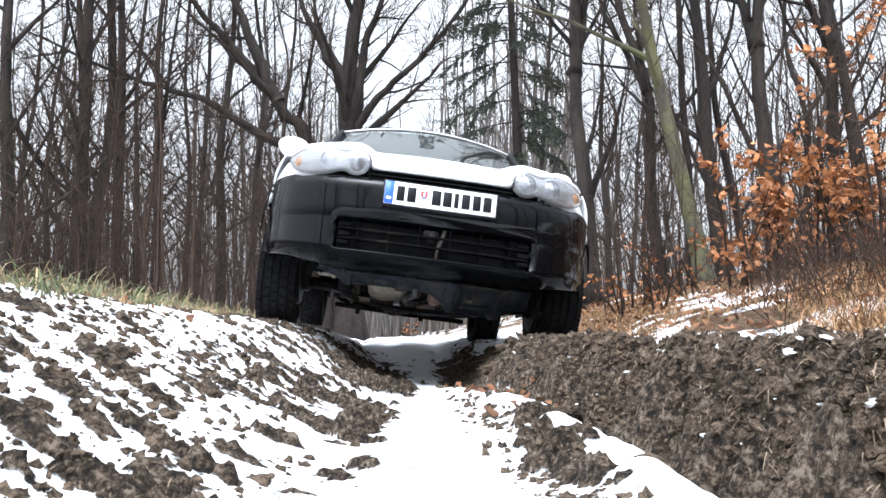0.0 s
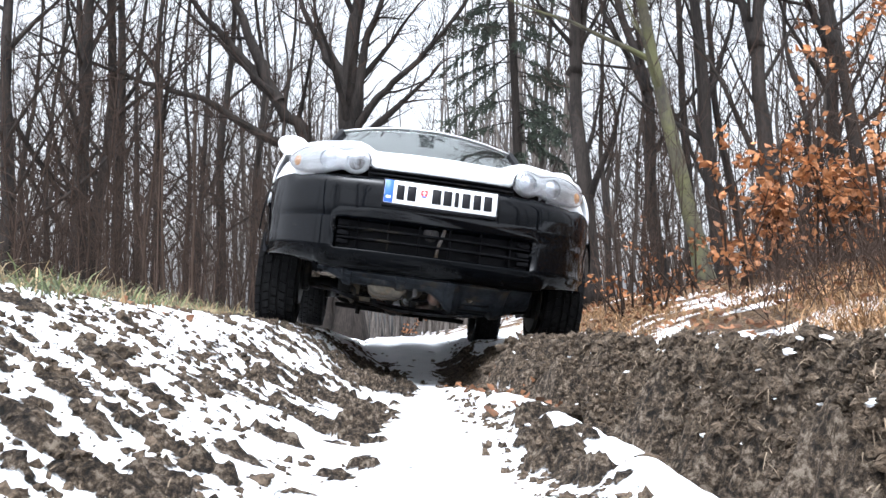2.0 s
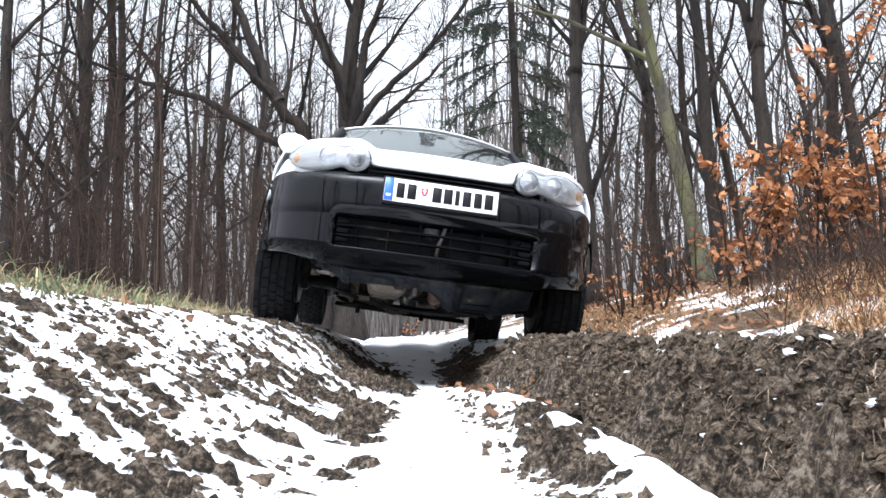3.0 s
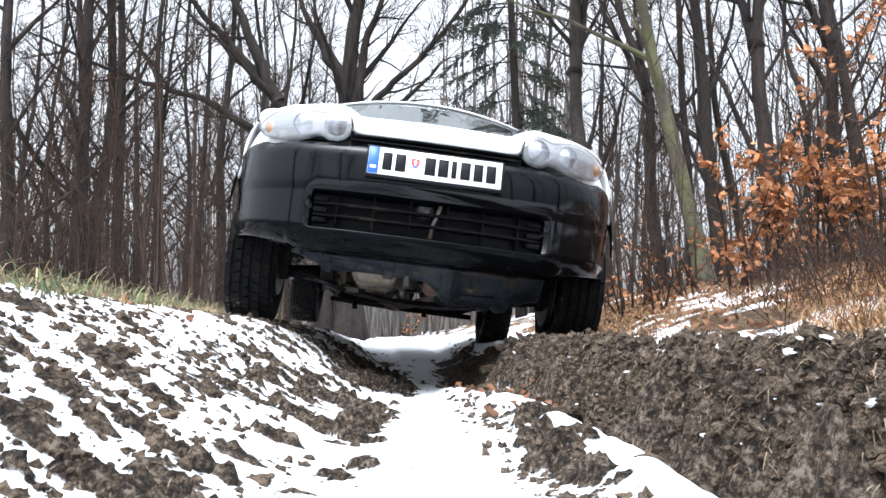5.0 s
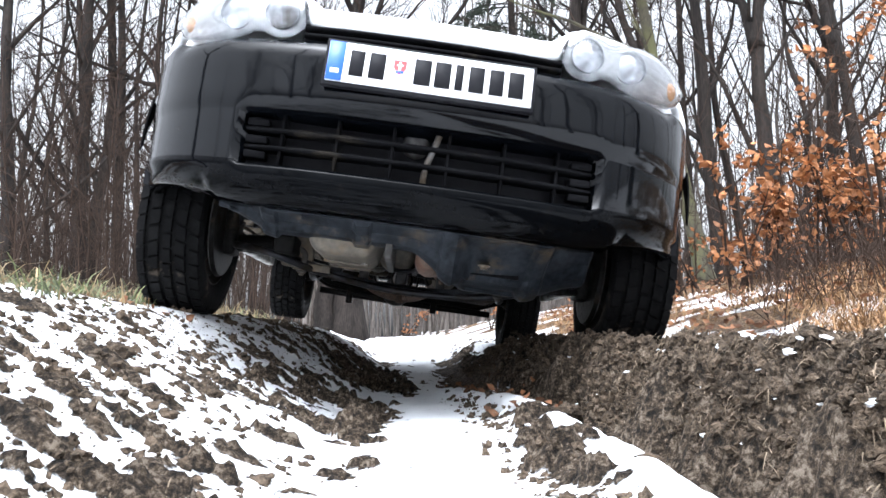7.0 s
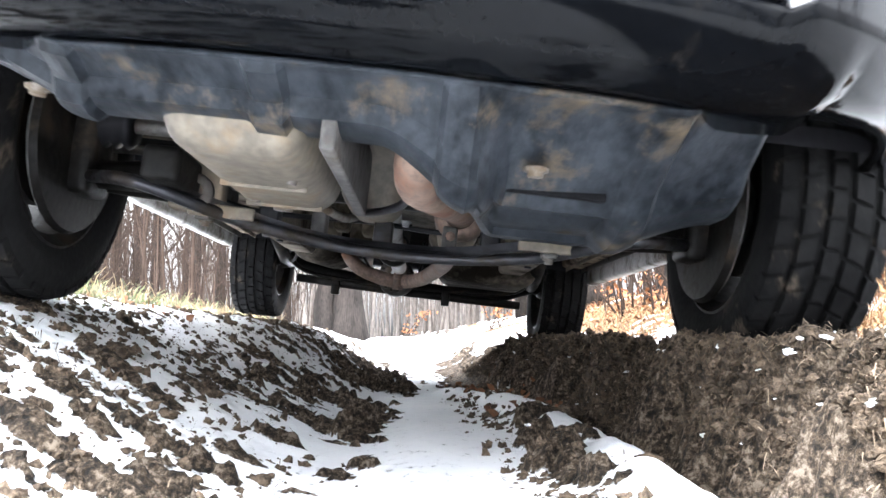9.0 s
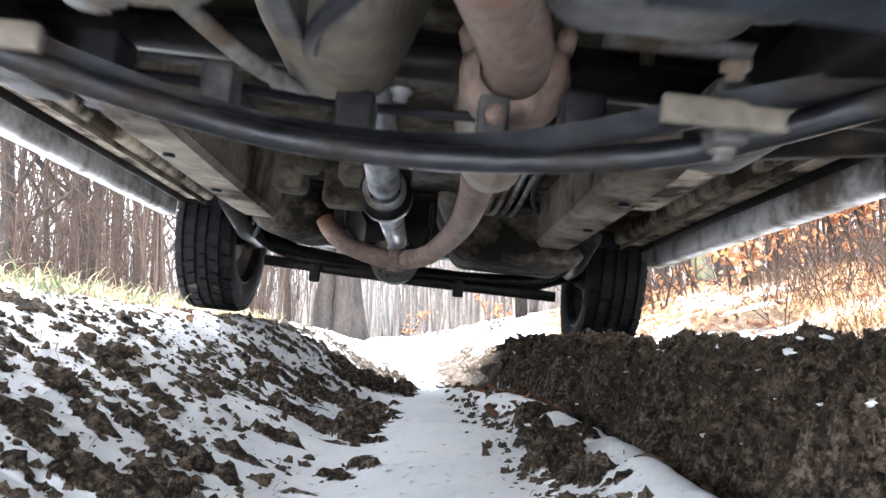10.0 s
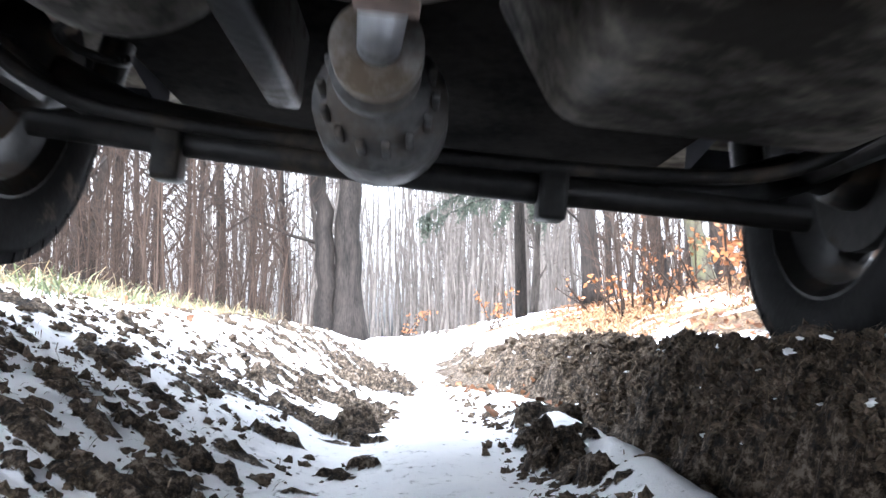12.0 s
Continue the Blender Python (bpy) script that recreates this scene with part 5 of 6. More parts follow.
    for x, y, r, low, mid, high, fork in ((2.09, 11.0, 0.135, -0.13, -0.17, -0.09, 0.2), (3.55, 17.0, 0.083, -0.03, -0.06, -0.10, 0), (3.64, 13.0, 0.117, -0.21, -0.24, -0.61, -0.25), (4.38, 14.0, 0.097, 0.01, -0.03, -0.11, 0), (4.11, 11.5, 0.131, -0.16, -0.25, -0.33, 0), (5.47, 14.0, 0.091, -0.28, -0.46, -0.57, 0), (4.67, 11.0, 0.135, -0.16, -0.16, 0.02, -0.45), (5.83, 11.5, 0.113, -0.07, -0.14, -0.22, -0.3), (6.75, 12.5, 0.112, -0.14, -0.23, -0.25, 0), (7.52, 16.0, 0.085, -0.04, -0.11, -0.22, 0)):
        course(x, y, r, low, mid, high, fork=fork, steep=(24, 56), limbs=11)
    x, y, r, low, mid, high = (3.35, 10.0, 0.114, -0.33, -0.65, -1.15)
    course(x, y, r, low, mid, high, bark=MOSSY, label="leaning bare tree with green mossy bark", limbs=12, from_t=0.3)
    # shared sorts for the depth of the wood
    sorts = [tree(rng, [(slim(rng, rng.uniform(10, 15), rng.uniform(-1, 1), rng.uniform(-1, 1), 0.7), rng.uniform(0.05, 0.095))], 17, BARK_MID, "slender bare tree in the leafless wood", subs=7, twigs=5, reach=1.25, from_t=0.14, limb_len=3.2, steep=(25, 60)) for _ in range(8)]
    spots = []
    for _ in range(3000):
        if len(spots) >= 66:
            break
        a, d = rng.uniform(-0.62, 0.62), 14 + 30 * rng.random() ** 0.8
        x, y = d * math.sin(a), d * math.cos(a)
        s = x - float(track_middle(np.array([y]))[0])
        if abs(s) < 1.3 + 0.02 * y or (-0.02 < x / y < 0.10 and y < 45) or any(math.hypot(x - u, y - v) < 0.9 for u, v in spots):
            continue
        spots.append((x, y))
    spots += [(-2.9, -2.6), (3.0, -3.4), (-2.7, 1.6), (2.6, -0.9), (-3.2, -6.0), (3.3, 1.7)]
    for _ in range(30):
        a, d = rng.uniform(0.8, 2 * math.pi - 0.8), rng.uniform(6, 30)
        spots.append((d * math.sin(a), d * math.cos(a)))
    spots = [p for p in spots if abs(p[0]) > 2.0 or p[1] > 5]
    for k, (x, y) in enumerate(spots):
        z = float(base_height(x, y)) - 0.15
        m = pose(x, y, z, rng.uniform(-3, 3), rng.uniform(-3, 3), rng.uniform(0, 360))
        if k < len(sorts):
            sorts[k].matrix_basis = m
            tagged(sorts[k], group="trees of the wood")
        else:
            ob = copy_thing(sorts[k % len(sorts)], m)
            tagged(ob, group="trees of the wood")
    # the far wood: trunks without number
    V, F = [], []
    for k in range(760):
        a, d = (rng.uniform(-0.66, 0.66), rng.uniform(30, 105)) if k < 480 else (rng.uniform(-0.17, 0.17), rng.uniform(24, 75))
        x, y = d * math.sin(a), d * math.cos(a)
        if abs(x - float(track_middle(np.array([y]))[0])) < 1.3 and y < 45:
            continue
        z = float(base_height(x, y)) - 0.3
        h, r = rng.uniform(8, 14), rng.uniform(0.04, 0.12)
        line = [Vector((x, y, z)) + p for p in slim(rng, h, rng.uniform(-1, 1), 0, 0.4)]
        tube_into(V, F, line, taper(r, 0.03, 6), 5, False)
        for _ in range(12):
            p, dd = along(line, rng.uniform(0.2, 0.98))
            limb = wander(rng, p, off_axis(rng, dd, 30, 65), rng.uniform(0.8, 3.0), 3, 0.2, 0.06)
            tube_into(V, F, limb, taper(0.018, 0.006, 4), 3, False)
            for _ in range(3):
                q, e = along(limb, rng.uniform(0.3, 1))
                tube_into(V, F, wander(rng, q, off_axis(rng, e, 20, 50), rng.uniform(0.4, 1.1), 1, 0.1, 0.02), (0.008, 0.004), 3, False)
    tagged(part("far_wood", (V, F), BARK_FAR, None), "far bare tree trunks of a leafless wood, coloured pale for haze", "woods", kind="stuff")
    build_spruce(rng)
    build_brush(rng)


def build_spruce(rng):
    """A dark spruce with drooping boughs."""
    ob = tagged(new("spruce"), "dark green spruce with sparse drooping boughs", "tree")
    wood, green = ([], []), ([], [])
    line = slim(rng, 17, -0.4, 0, 0.15)
    tube_into(wood[0], wood[1], line, taper(0.14, 0.02, 6), 9)
    for k in range(105):
        t = 0.16 + 0.82 * (k + rng.random()) / 105
        p, d = along(line, t)
        w = rng.uniform(0, 2 * math.pi)
        reach = (2.3 if math.cos(w) < 0.3 else 1.2) * (1.15 - t) * rng.uniform(0.55, 1.1) + 0.3
        b = wander(rng, p, Vector((math.cos(w), math.sin(w), -0.05)), reach, 6, 0.10, -0.10)
        tube_into(wood[0], wood[1], b, taper(0.022, 0.005, 7), 4, False)
        for j in range(int(9 + 12 * reach)):
            q, e = along(b, rng.uniform(0.25, 1))
            spray = wander(rng, q, (off_axis(rng, e, 20, 60) + Vector((0, 0, -0.45))), rng.uniform(0.18, 0.45), 4, 0.12, -0.08)
            for i in range(20):
                s, f = along(spray, rng.random())
                tip = s + off_axis(rng, f, 30, 60) * rng.uniform(0.05, 0.10)
                side = (tip - s).cross(Vector((rng.uniform(-1, 1), rng.uniform(-1, 1), 0.3))).normalized() * 0.017
                n = len(green[0])
                green[0].extend((s - side, s + side, tip))
                green[1].append((n, n + 1, n + 2))
    part("trunk", wood, BARK, ob)
    part("crown", green, NEEDLE, ob, "dark green needles")
    stand(ob, 1.72, 17.5)


def leaf_into(V, F, p, way, size, rng):
    """A small folded, pointed leaf."""
    d = way.normalized()
    u = d.orthogonal().normalized()
    u = (u * math.cos(rng.uniform(0, 6.3)) + d.cross(u) * math.sin(rng.uniform(0, 6.3))).normalized()
    nrm = d.cross(u)
    w, k = size * rng.uniform(0.26, 0.36), len(V)
    droop = nrm * size * rng.uniform(-0.18, 0.18)
    fold = nrm * w * rng.uniform(0.1, 0.7)
    V.extend((p, p + d * size * 0.38 + u * w + fold, p + d * size * 0.40, p + d * size * 0.38 - u * w + fold, p + d * size * 0.75 + u * w * 0.6 + fold * 0.6 + droop * 0.6, p + d * size * 0.75 - u * w * 0.6 + fold * 0.6 + droop * 0.6, p + d * size + droop))
    F.extend(((k, k + 2, k + 1), (k, k + 3, k + 2), (k + 1, k + 2, k + 4), (k + 2, k + 3, k + 5), (k + 2, k + 6, k + 4), (k + 2, k + 5, k + 6)))


def shrub(rng, x, y, h, spread, stems, leaves, size, lean=(0, 0)):
    """A young beech that keeps its dead leaves."""
    ob = tagged(new("beech_sapling"), "young beech holding dry orange-brown leaves", "shrub", group="brown-leaved saplings on the bank")
    green, wood = ([], []), ([], [])
    for _ in range(stems):
        top = Vector((rng.uniform(-spread, spread) + lean[0], rng.uniform(-spread, spread) * 0.6 + lean[1], h * rng.uniform(0.6, 1.05)))
        start = Vector((rng.uniform(-0.1, 0.1), rng.uniform(-0.1, 0.1), 0))
        line = wander(rng, start, top, top.length, 7, 0.10, 0.02)
        tube_into(wood[0], wood[1], line, taper(0.013, 0.003, 8), 5, False)
        for k in range(10):
            p, d = along(line, 0.2 + 0.8 * (k + rng.random()) / 10)
            b = wander(rng, p, off_axis(rng, d, 35, 75), rng.uniform(0.15, 0.5) * h * 0.5, 4, 0.22, 0.02)
            tube_into(wood[0], wood[1], b, taper(0.005, 0.0015, 5), 3, False)
            for j in range(leaves):
                if rng.random() < 0.10 + 1.3 * math.sin(3.0 * p.x + 5 * p.z + x * 7) ** 4 * (0.35 + 0.65 * p.z / h):
                    q, e = along(b, rng.uniform(0.1, 1))
                    leaf_into(green[0], green[1], q, off_axis(rng, e, 30, 100) + Vector((0, 0, -0.35)), size * rng.uniform(0.7, 1.2), rng)
    tagged(part("stem", wood, TWIG, ob), kind="stuff")
    part("foliage", green, LEAF, ob, "dry orange-brown leaves")
    stand(ob, x, y, 0.03)


def build_brush(rng):
    for x, y, h, spread, stems, leaves, size in ((1.86, 5.0, 1.05, 0.26, 5, 15, 0.062), (2.12, 5.1, 1.0, 0.25, 4, 13, 0.06), (2.50, 5.1, 1.10, 0.34, 5, 16, 0.062), (2.66, 4.9, 0.72, 0.30, 5, 14, 0.058),
                                                 (1.55, 5.8, 0.45, 0.40, 5, 2, 0.05), (1.36, 6.3, 0.36, 0.35, 4, 2, 0.05), (2.05, 6.4, 0.55, 0.5, 5, 5, 0.055)):
        shrub(rng, x, y, h, spread, stems, leaves, size)
    for x, y, h, spread, stems, leaves, size in ((2.75, 6.2, 0.7, 0.5, 5, 6, 0.055), (3.3, 6.4, 1.1, 0.5, 5, 7, 0.06), (2.3, 8.5, 0.8, 0.6, 5, 5, 0.06), (3.4, 8.0, 1.0, 0.7, 5, 6, 0.07), (4.2, 8.2, 1.1, 0.7, 5, 6, 0.07), (1.7, 9.0, 0.5, 0.5, 5, 3, 0.05), (-0.75, 15.5, 0.7, 0.5, 4, 5, 0.07), (0.9, 13.5, 0.7, 0.5, 4, 5, 0.07)):
        shrub(rng, x, y, h, spread, stems, leaves, size)
    shrub(rng, 2.58, 4.5, 2.1, 0.24, 3, 18, 0.054, lean=(-0.22, 0))
    # bare brushwood on both sides
    V, F = [], []
    for _ in range(800):
        y = rng.uniform(5.0, 18)
        side = -1 if rng.random() < 0.55 else 1
        if side > 0 and rng.random() < 0.4:
            continue
        x = side * rng.uniform(0.16 if side < 0 else 0.2, 0.62) * y
        if abs(x - float(track_middle(np.array([y]))[0])) < 1.4:
            continue
        z = float(base_height(x, y)) - 0.05
        h = rng.uniform(0.7, 2.6) * (1 if side < 0 else 0.75)
        line = wander(rng, Vector((x, y, z)), Vector((rng.uniform(-0.2, 0.2), rng.uniform(-0.2, 0.2), 1)), h, 6, 0.09, 0.02)
        tube_into(V, F, line, taper(rng.uniform(0.005, 0.014), 0.002, 7), 4, False)
        for k in range(10):
            p, d = along(line, rng.uniform(0.25, 1))
            b = wander(rng, p, off_axis(rng, d, 25, 60), h * rng.uniform(0.1, 0.28), 3, 0.2, 0.03)
            tube_into(V, F, b, (0.004, 0.003, 0.0025, 0.0015), 3, False)
            for _ in range(2):
                q, e = along(b, rng.uniform(0.3, 1))
                tube_into(V, F, wander(rng, q, off_axis(rng, e, 25, 55), h * 0.09, 1, 0.1, 0.02), (0.0025, 0.0015), 3, False)
    for _ in range(420):
        y = rng.uniform(2.6, 6.5)
        x = rng.uniform(0.36, 0.64) * y + 0.12
        if x < 1.15:
            continue
        z = float(base_height(x, y)) - 0.02
        h = rng.uniform(0.12, 0.38)
        line = wander(rng, Vector((x, y, z)), Vector((rng.uniform(-0.7, 0.7), rng.uniform(-0.5, 0.5), 1)), h, 4, 0.2, -0.02)
        tube_into(V, F, line, taper(0.003, 0.001, 5), 3, False)
        for _ in range(5):
            q, e = along(line, rng.uniform(0.3, 1))
            tube_into(V, F, wander(rng, q, off_axis(rng, e, 25, 70), h * 0.35, 2, 0.2, 0.0), (0.0016, 0.0012, 0.0008), 3, False)
    tagged(part("brushwood", (V, F), TWIG, None), "thin bare saplings and brushwood", "undergrowth", kind="stuff")


def blade_into(V, F, p, way, length, width, rng):
    """A bent blade of grass."""
    side = Vector((-way.y, way.x, 0))
    side = (side.normalized() if side.length > 0.01 else Vector((1, 0, 0))) * width
    k = len(V)
    for t, w in ((0, 1), (0.4, 0.85), (0.75, 0.5)):
        q = p + way * length * t + Vector((0, 0, -length * 0.55 * t * t))
        V.extend((q - side * w, q + side * w))
    V.append(p + way * length + Vector((0, 0, -length * 0.55)))
    F.extend(((k, k + 1, k + 3, k + 2), (k + 2, k + 3, k + 5, k + 4), (k + 4, k + 5, k + 6)))


def build_grass():
    rng = random.Random(23)
    green, straw, dry = ([], []), ([], []), ([], [])

    def tuft(into, x, y, n, length, width, spread):
        z = ground_z(x, y) - 0.012
        for _ in range(n):
            w = rng.uniform(0, 2 * math.pi)
            lean = rng.uniform(0.3, 1.6)
            way = Vector((math.cos(w) * lean, math.sin(w) * lean, 1)).normalized()
            blade_into(into[0], into[1], Vector((x + rng.gauss(0, spread), y + rng.gauss(0, spread), z)), way, length * rng.uniform(0.5, 1.2), width, rng)

    for _ in range(560):
        y = rng.uniform(1.8, 7.5)
        s = -rng.uniform(0.85, 1.9) - 0.05 * (y - 2)
        x = s + float(track_middle(np.array([y]))[0])
        kind = rng.random()
        if noise.noise(Vector((x * 2.2, y * 1.4, 7))) < rng.uniform(-0.25, 0.2):
            continue
        if kind < 0.30:
            tuft(green, x, y, rng.randint(5, 26), rng.choice((0.10, 0.16, 0.24)), 0.0026, 0.04)
        if kind > 0.3:
            tuft(straw, x, y, rng.randint(5, 20), rng.choice((0.10, 0.16, 0.26)), 0.0022, 0.05)
    for _ in range(15):
        y = rng.uniform(1.95, 2.9)
        x = -rng.uniform(0.44, 0.56) * y
        tuft(green, x, y, rng.randint(10, 24), rng.uniform(0.12, 0.26), 0.0028, 0.05)
        tuft(dry, x + rng.uniform(-0.1, 0.2), y, 12, 0.10, 0.002, 0.06)
    for _ in range(300):
        y = rng.uniform(5, 16)
        x = -rng.uniform(0.14, 0.62) * y - 0.5
        tuft(straw if rng.random() < 0.75 else green, x, y, 14, 0.26, 0.0025, 0.08)
    for _ in range(1100):
        y = rng.uniform(3.2, 13)
        x = rng.uniform(0.11, 0.62) * y + 0.25
        tuft(dry, x, y, 13, 0.17, 0.0022, 0.08)
    for _ in range(420):
        y = rng.uniform(4.2, 12)
        tuft(dry, rng.uniform(0.07, 0.24) * y + 0.3, y, 13, 0.16, 0.0024, 0.09)
    for _ in range(1700):
        y = rng.uniform(1.9, 5.5)
        x = rng.uniform(0.42, 0.66) * y + 0.10
        if x < 0.95:
            continue
        tuft(dry, x, y, 9, 0.15, 0.0018, 0.06)
    tagged(part("green_grass", green, GRASS, None), "limp green grass on the snowy bank", "grass", kind="stuff")
    tagged(part("straw_grass", straw, STRAW, None), "dry straw-coloured grass on the bank", "grass", kind="stuff")
    tagged(part("dry_grass", dry, DRY, None), "dry tawny grass on the rising bank", "grass", kind="stuff")
    V, F = [], []
    for _ in range(3600):
        y = rng.uniform(2.4, 15)
        x = (rng.uniform(0.10, 0.62) * y + 0.30) if rng.random() < 0.7 else -(rng.uniform(0.2, 0.62) * y + 0.3)
        z = float(base_height(x, y)) + 0.035
        leaf_into(V, F, Vector((x, y, z + rng.uniform(0, 0.02))), Vector((rng.uniform(-1, 1), rng.uniform(-1, 1), rng.uniform(-0.1, 0.5))), rng.uniform(0.018, 0.034) + 0.0022 * y, rng)
    for _ in range(50):
        y = rng.uniform(1.9, 3.5)
        x = rng.gauss(0.27, 0.06) - 0.05 * (y - 2) + float(track_middle(y))
        leaf_into(V, F, Vector((x, y, ground_z(x, y) + 0.008)), Vector((rng.uniform(-1, 1), rng.uniform(-1, 1), rng.uniform(0, 0.6))), rng.uniform(0.02, 0.04), rng)
    tagged(part("leaf_litter", (V, F), LITTER, None), "fallen brown leaves on snow and grass", "leaves", kind="stuff")


# ---- loose clods of mud in and beside the rut ----
def clod(x, y, size, seed, flat=0.7, fine=4):
    bm = bmesh.new()
    bmesh.ops.create_icosphere(bm, subdivisions=fine, radius=1)
    off = Vector((seed * 3.7, seed * 1.3, seed * 5.1))
    for v in bm.verts:
        n = v.co.copy()
        k = 1 + 0.45 * noise.noise(n * 1.3 + off) + 0.28 * noise.noise(n * 3.1 + off) + 0.24 * noise.noise(n * 6 + off) + 0.16 * noise.noise(n * 13 + off)
        v.co = Vector((n.x * k * 1.15, n.y * k, n.z * k * flat)) * size
    me = bpy.data.meshes.new("mud_clod")
    bm.to_mesh(me)
    bm.free()
    me.materials.append(CLOD)
    me.polygons.foreach_set("use_smooth", [True] * len(me.polygons))
    ob = tagged(new("mud_clod", me), "lump of churned brown mud on the snow", "clod", group="clods of mud along the rut")
    ob.location = (x, y, ground_z(x, y) - size * flat * 0.30)
    ob.rotation_euler = (0, 0, seed * 1.7 if fine == 4 else -0.5 + 0.6 * math.sin(seed * 1.7))
    ob.scale = (1, 1, 1) if fine == 4 else (1.25, 0.85, 1)


def build_clods():
    for k, (x, y, w) in enumerate(((-0.66, 1.62, 0.030), (-0.50, 1.72, 0.022), (-0.42, 1.95, 0.020), (0.30, 1.92, 0.026), (0.20, 2.75, 0.035), (0.26, 2.9, 0.035), (0.33, 2.6, 0.034), (0.27, 1.62, 0.028),
                                   (0.12, 3.25, 0.055), (0.16, 3.05, 0.040), (0.21, 3.3, 0.045), (0.50, 2.35, 0.035), (0.56, 2.0, 0.035), (0.60, 1.7, 0.03), (0.46, 2.9, 0.035), (-0.33, 3.5, 0.030), (0.545, 1.52, 0.030))):
        clod(x, y, w, k + 1, 0.6 + 0.2 * math.sin(k))
    clod(0.625, 1.62, 0.05, 61, 0.36)
    rng = random.Random(77)
    for k in range(34):
        y = 1.15 + 2.6 * rng.random() ** 1.2
        s = -abs(rng.gauss(0.66, 0.22)) if k % 4 else rng.gauss(0.26, 0.05)
        clod(s + float(track_middle(y)), y, 0.010 + 0.016 * rng.random() ** 2, 100 + k, rng.uniform(0.45, 0.7), 3)


def build_crumbs():
    """Torn chunks and crumbs of mud that stick out of the banks, too many to count, and the fibres in them."""
    rng = random.Random(5)
    kinds = []
    for level in (1, 2):
        bm = bmesh.new()
        bmesh.ops.create_icosphere(bm, subdivisions=level, radius=1)
        ball = [v.co.copy() for v in bm.verts]
        faces = [tuple(v.index for v in f.verts) for f in bm.faces]
        bm.free()
        shapes = []
        for k in range(16):
            o = Vector((k * 7.3, 1.7 * k, 3))
            sq = Vector((1.0, rng.uniform(0.55, 0.9), rng.uniform(0.45, 0.8)))
            shapes.append([n * (0.8 + 0.9 * noise.noise(n * 1.4 + o) + 1.0 * abs(noise.noise(n * 3.3 + o)) + 0.5 * noise.noise(n * 7 + o)) * sq for n in ball])
        kinds.append((shapes, faces))
    X, Y, S = [], [], []
    for _ in range(15000):
        y = 0.75 + 4.4 * rng.random() ** 1.4
        k = rng.random()
        s = rng.uniform(0.42, 0.64) - 0.11 * min(1, max(0, (y - 1.6) / 2.6)) if k < 0.75 else -abs(rng.gauss(0.66, 0.20)) if k < 0.96 else rng.gauss(0.17, 0.04)
        if s > 0.25 and y > 2.4 and rng.random() < 0.45:
            s += 0.1
        X.append(s + float(track_middle(y)))
        Y.append(y)
        S.append(0.0035 + 0.012 * rng.random() ** 3)
        if k < 0.75 and rng.random() < 0.16:
            S[-1] = rng.uniform(0.010, 0.019) * min(1.0, 0.45 + 0.22 * y)
    Z = relief(np.array(X), np.array(Y))[0]
    V, F = [], []
    for x, y, zz, size in zip(X, Y, Z, S):
        k = len(V)
        shapes, faces = kinds[1 if size > 0.0065 else 0]
        turn = Euler((rng.gauss(0, 0.6), rng.gauss(0, 0.6), rng.uniform(0, 6.28))).to_matrix()
        at = Vector((x, y, float(zz) - size * 0.1))
        V.extend(at + turn @ (v * size) for v in rng.choice(shapes))
        F.extend((a + k, b + k, c + k) for a, b, c in faces)
    crumbs = part("mud_crumbs", (V, F), CLOD, None)
    crumbs.data.polygons.foreach_set("use_smooth", [False] * len(F))
    tagged(crumbs, "torn chunks and crumbs of brown mud along the banks", "mud", kind="stuff")
    # snow caught on the ledges of the cut face
    V, F = [], []
    for x, y, zz, k in zip(X, Y, Z, range(len(X))):
        if k % 40 == 0 and x > 0.15:
            i, size = len(V), 0.003 + 0.007 * rng.random() ** 2
            shapes, faces = kinds[1]
            turn = Euler((rng.gauss(0, 0.3), rng.gauss(0, 0.3), rng.uniform(0, 6.28))).to_matrix()
            V.extend(Vector((x, y, float(zz) + 0.004)) + turn @ Vector((v.x * size * 1.3, v.y * size * 1.3, v.z * size * 0.5)) for v in rng.choice(shapes))
            F.extend((a + i, b + i, c + i) for a, b, c in faces)
    tagged(part("snow_crumbs", (V, F), SNOW, None), "small crumbs of snow caught on the mud bank", "snow", kind="stuff")
    V, F = [], []
    for x, y, zz in zip(X[:8000], Y, Z):
        for _ in range(2):
            way = Vector((rng.uniform(-1, 0.4), rng.uniform(-1, 1), rng.uniform(-0.4, 0.7))).normalized()
            blade_into(V, F, Vector((x + rng.gauss(0, 0.02), y + rng.gauss(0, 0.02), float(zz) + rng.uniform(-0.005, 0.012))), way, rng.uniform(0.010, 0.032), 0.0009, rng)
    tagged(part("root_fibres", (V, F), FIBRE, None), "pale root fibres and straw in the mud", "fibres", kind="stuff")


build_trees()
build_crumbs()
build_grass()
build_clods()
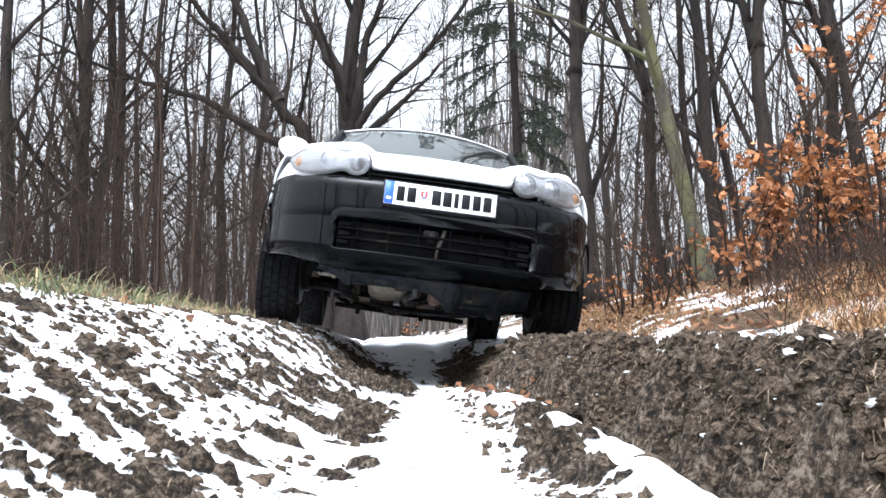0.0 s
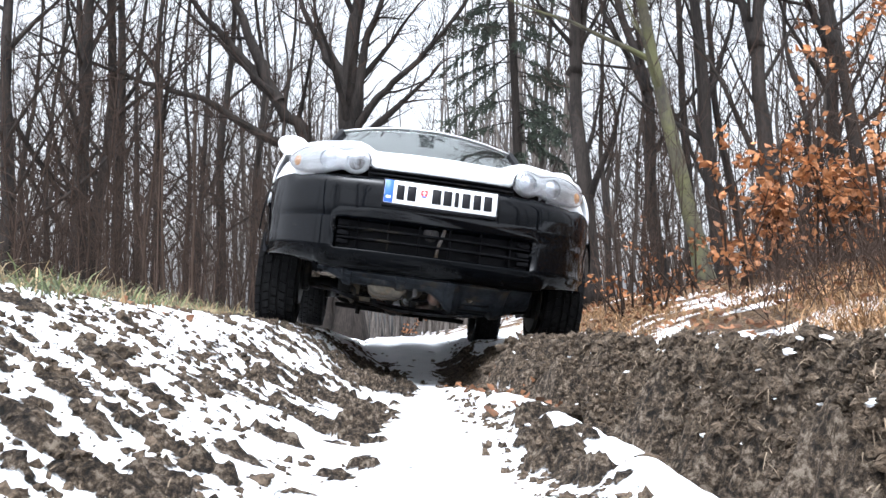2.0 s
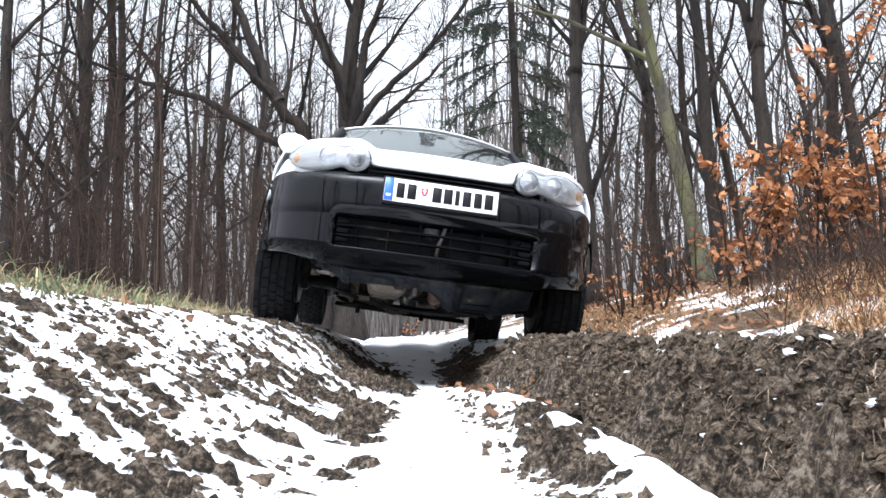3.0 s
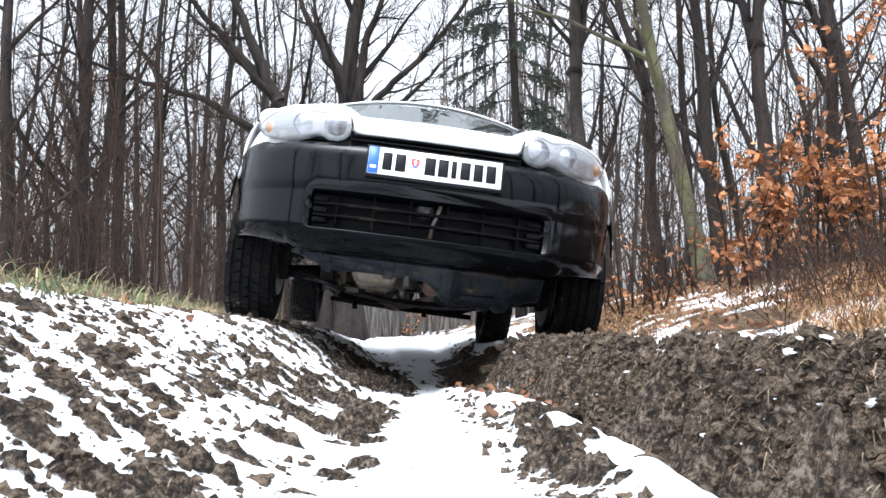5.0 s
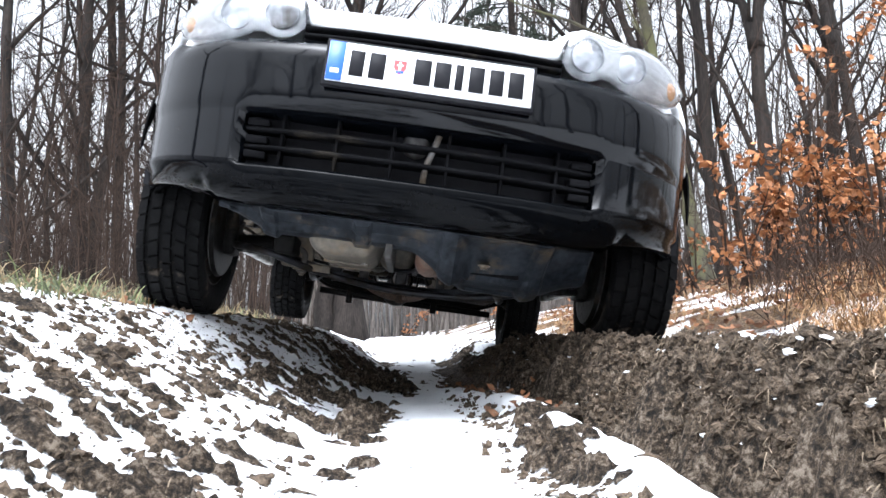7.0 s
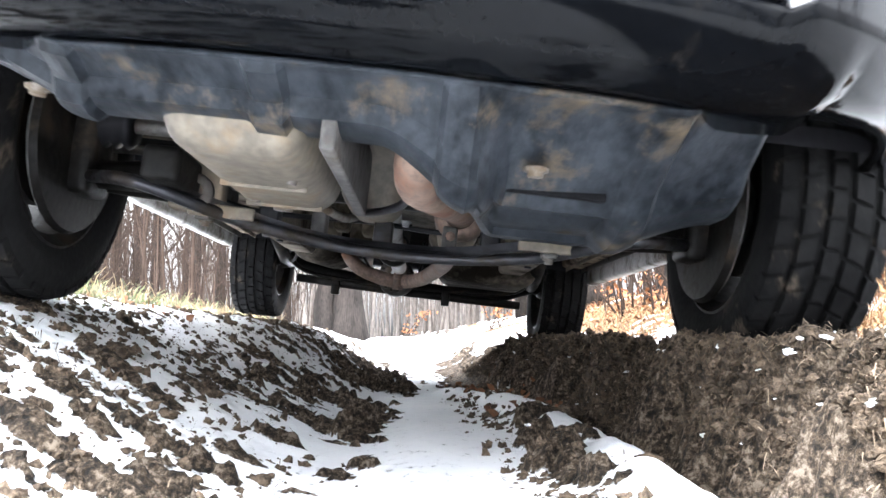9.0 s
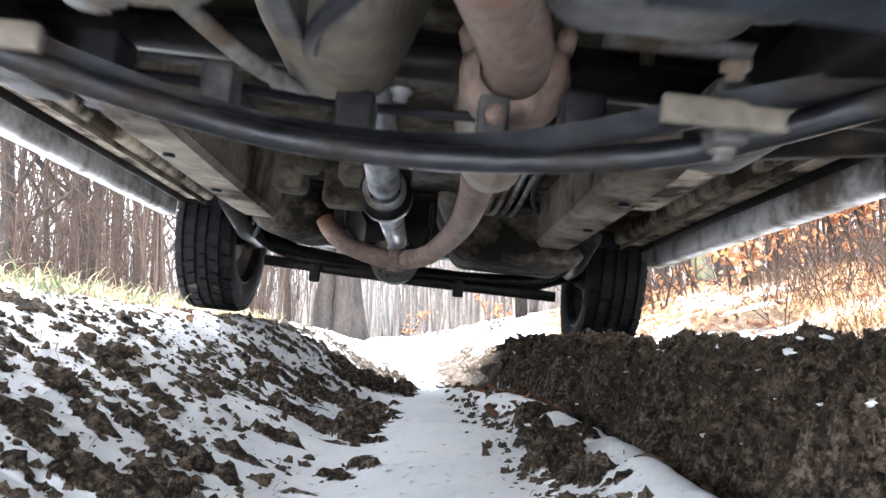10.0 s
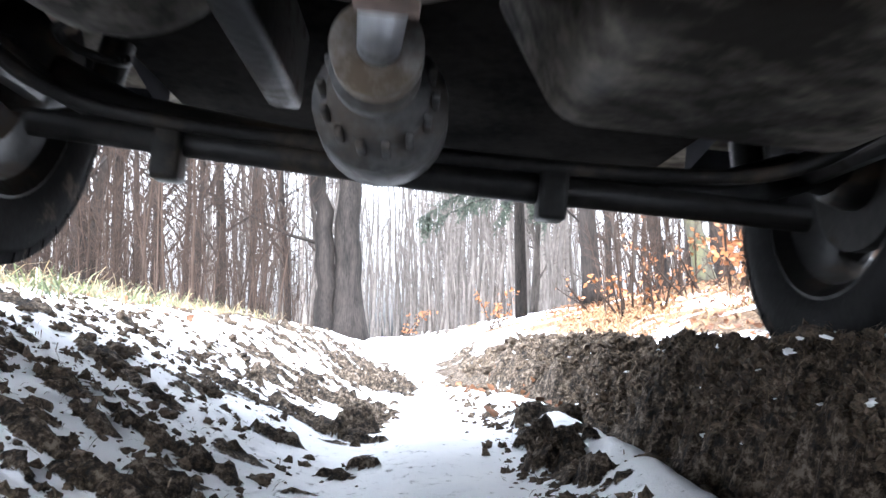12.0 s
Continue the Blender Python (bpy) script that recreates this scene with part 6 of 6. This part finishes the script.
# ---- what moves: the car rolls forward over the eye ----
def motions():
    rows = [(0, -0.170, 4.490, 0.024, 5.62, 0.61, 5.45), (1.5, -0.170, 4.490, 0.024, 5.62, 0.61, 5.45), (2.0, -0.169, 4.465, 0.024, 5.58, 0.61, 5.50), (2.5, -0.168, 4.440, 0.025, 5.55, 0.62, 5.58),
            (3.0, -0.168, 4.430, 0.027, 5.52, 0.64, 5.70), (3.5, -0.168, 4.385, 0.029, 5.40, 0.64, 5.65), (4.2, -0.169, 4.205, 0.034, 5.05, 0.64, 5.45),
            (5.0, -0.171, 3.896, 0.041, 4.49, 0.68, 5.34), (5.5, -0.177, 3.659, 0.045, 3.95, 0.76, 5.54), (6.0, -0.174, 3.407, 0.046, 3.38, 0.68, 5.48), (6.5, -0.164, 3.115, 0.043, 3.08, 0.52, 5.62),
            (7.0, -0.155, 2.819, 0.044, 2.84, 0.46, 6.00), (7.2, -0.152, 2.706, 0.046, 2.75, 0.34, 5.90), (8.0, -0.146, 2.245, 0.053, 2.05, 0.12, 5.45), (8.8, -0.136, 1.757, 0.056, 1.46, 0.05, 4.95),
            (9.2, -0.122, 1.464, 0.053, 1.42, 0.12, 4.55), (9.5, -0.109, 1.186, 0.058, 1.38, 0.02, 4.65), (10.0, -0.094, 0.716, 0.062, 1.15, -0.22, 4.72), (10.5, -0.062, 0.302, 0.060, 1.37, -0.14, 4.82),
            (11.0, -0.026, -0.136, 0.051, 1.84, -0.10, 4.45), (11.5, 0.012, -0.612, 0.049, 2.15, 0.22, 4.30), (12.0, 0.045, -1.135, 0.049, 2.30, 0.35, 4.25)]
    walk(car, [(t, pose(x, y, z + EYE, pitch, roll + 1.4, yaw)) for t, x, y, z, yaw, pitch, roll in rows])
    for ob, (wx, wy, wz) in WHEELS:
        turned, last, keys = 0.0, rows[0][2], []
        for t, x, y, z, yaw, pitch, roll in rows:
            turned += (last - y) / TYRE_R
            if keys and abs(turned - keys[-1][1]) > 1.4:
                keys.append(((keys[-1][0] + t) / 2, (keys[-1][1] + turned) / 2))
            last = y
            keys.append((t, turned))
        walk(ob, [(t, pose(wx, wy, wz, math.degrees(a), 0, 0)) for t, a in keys])


motions()
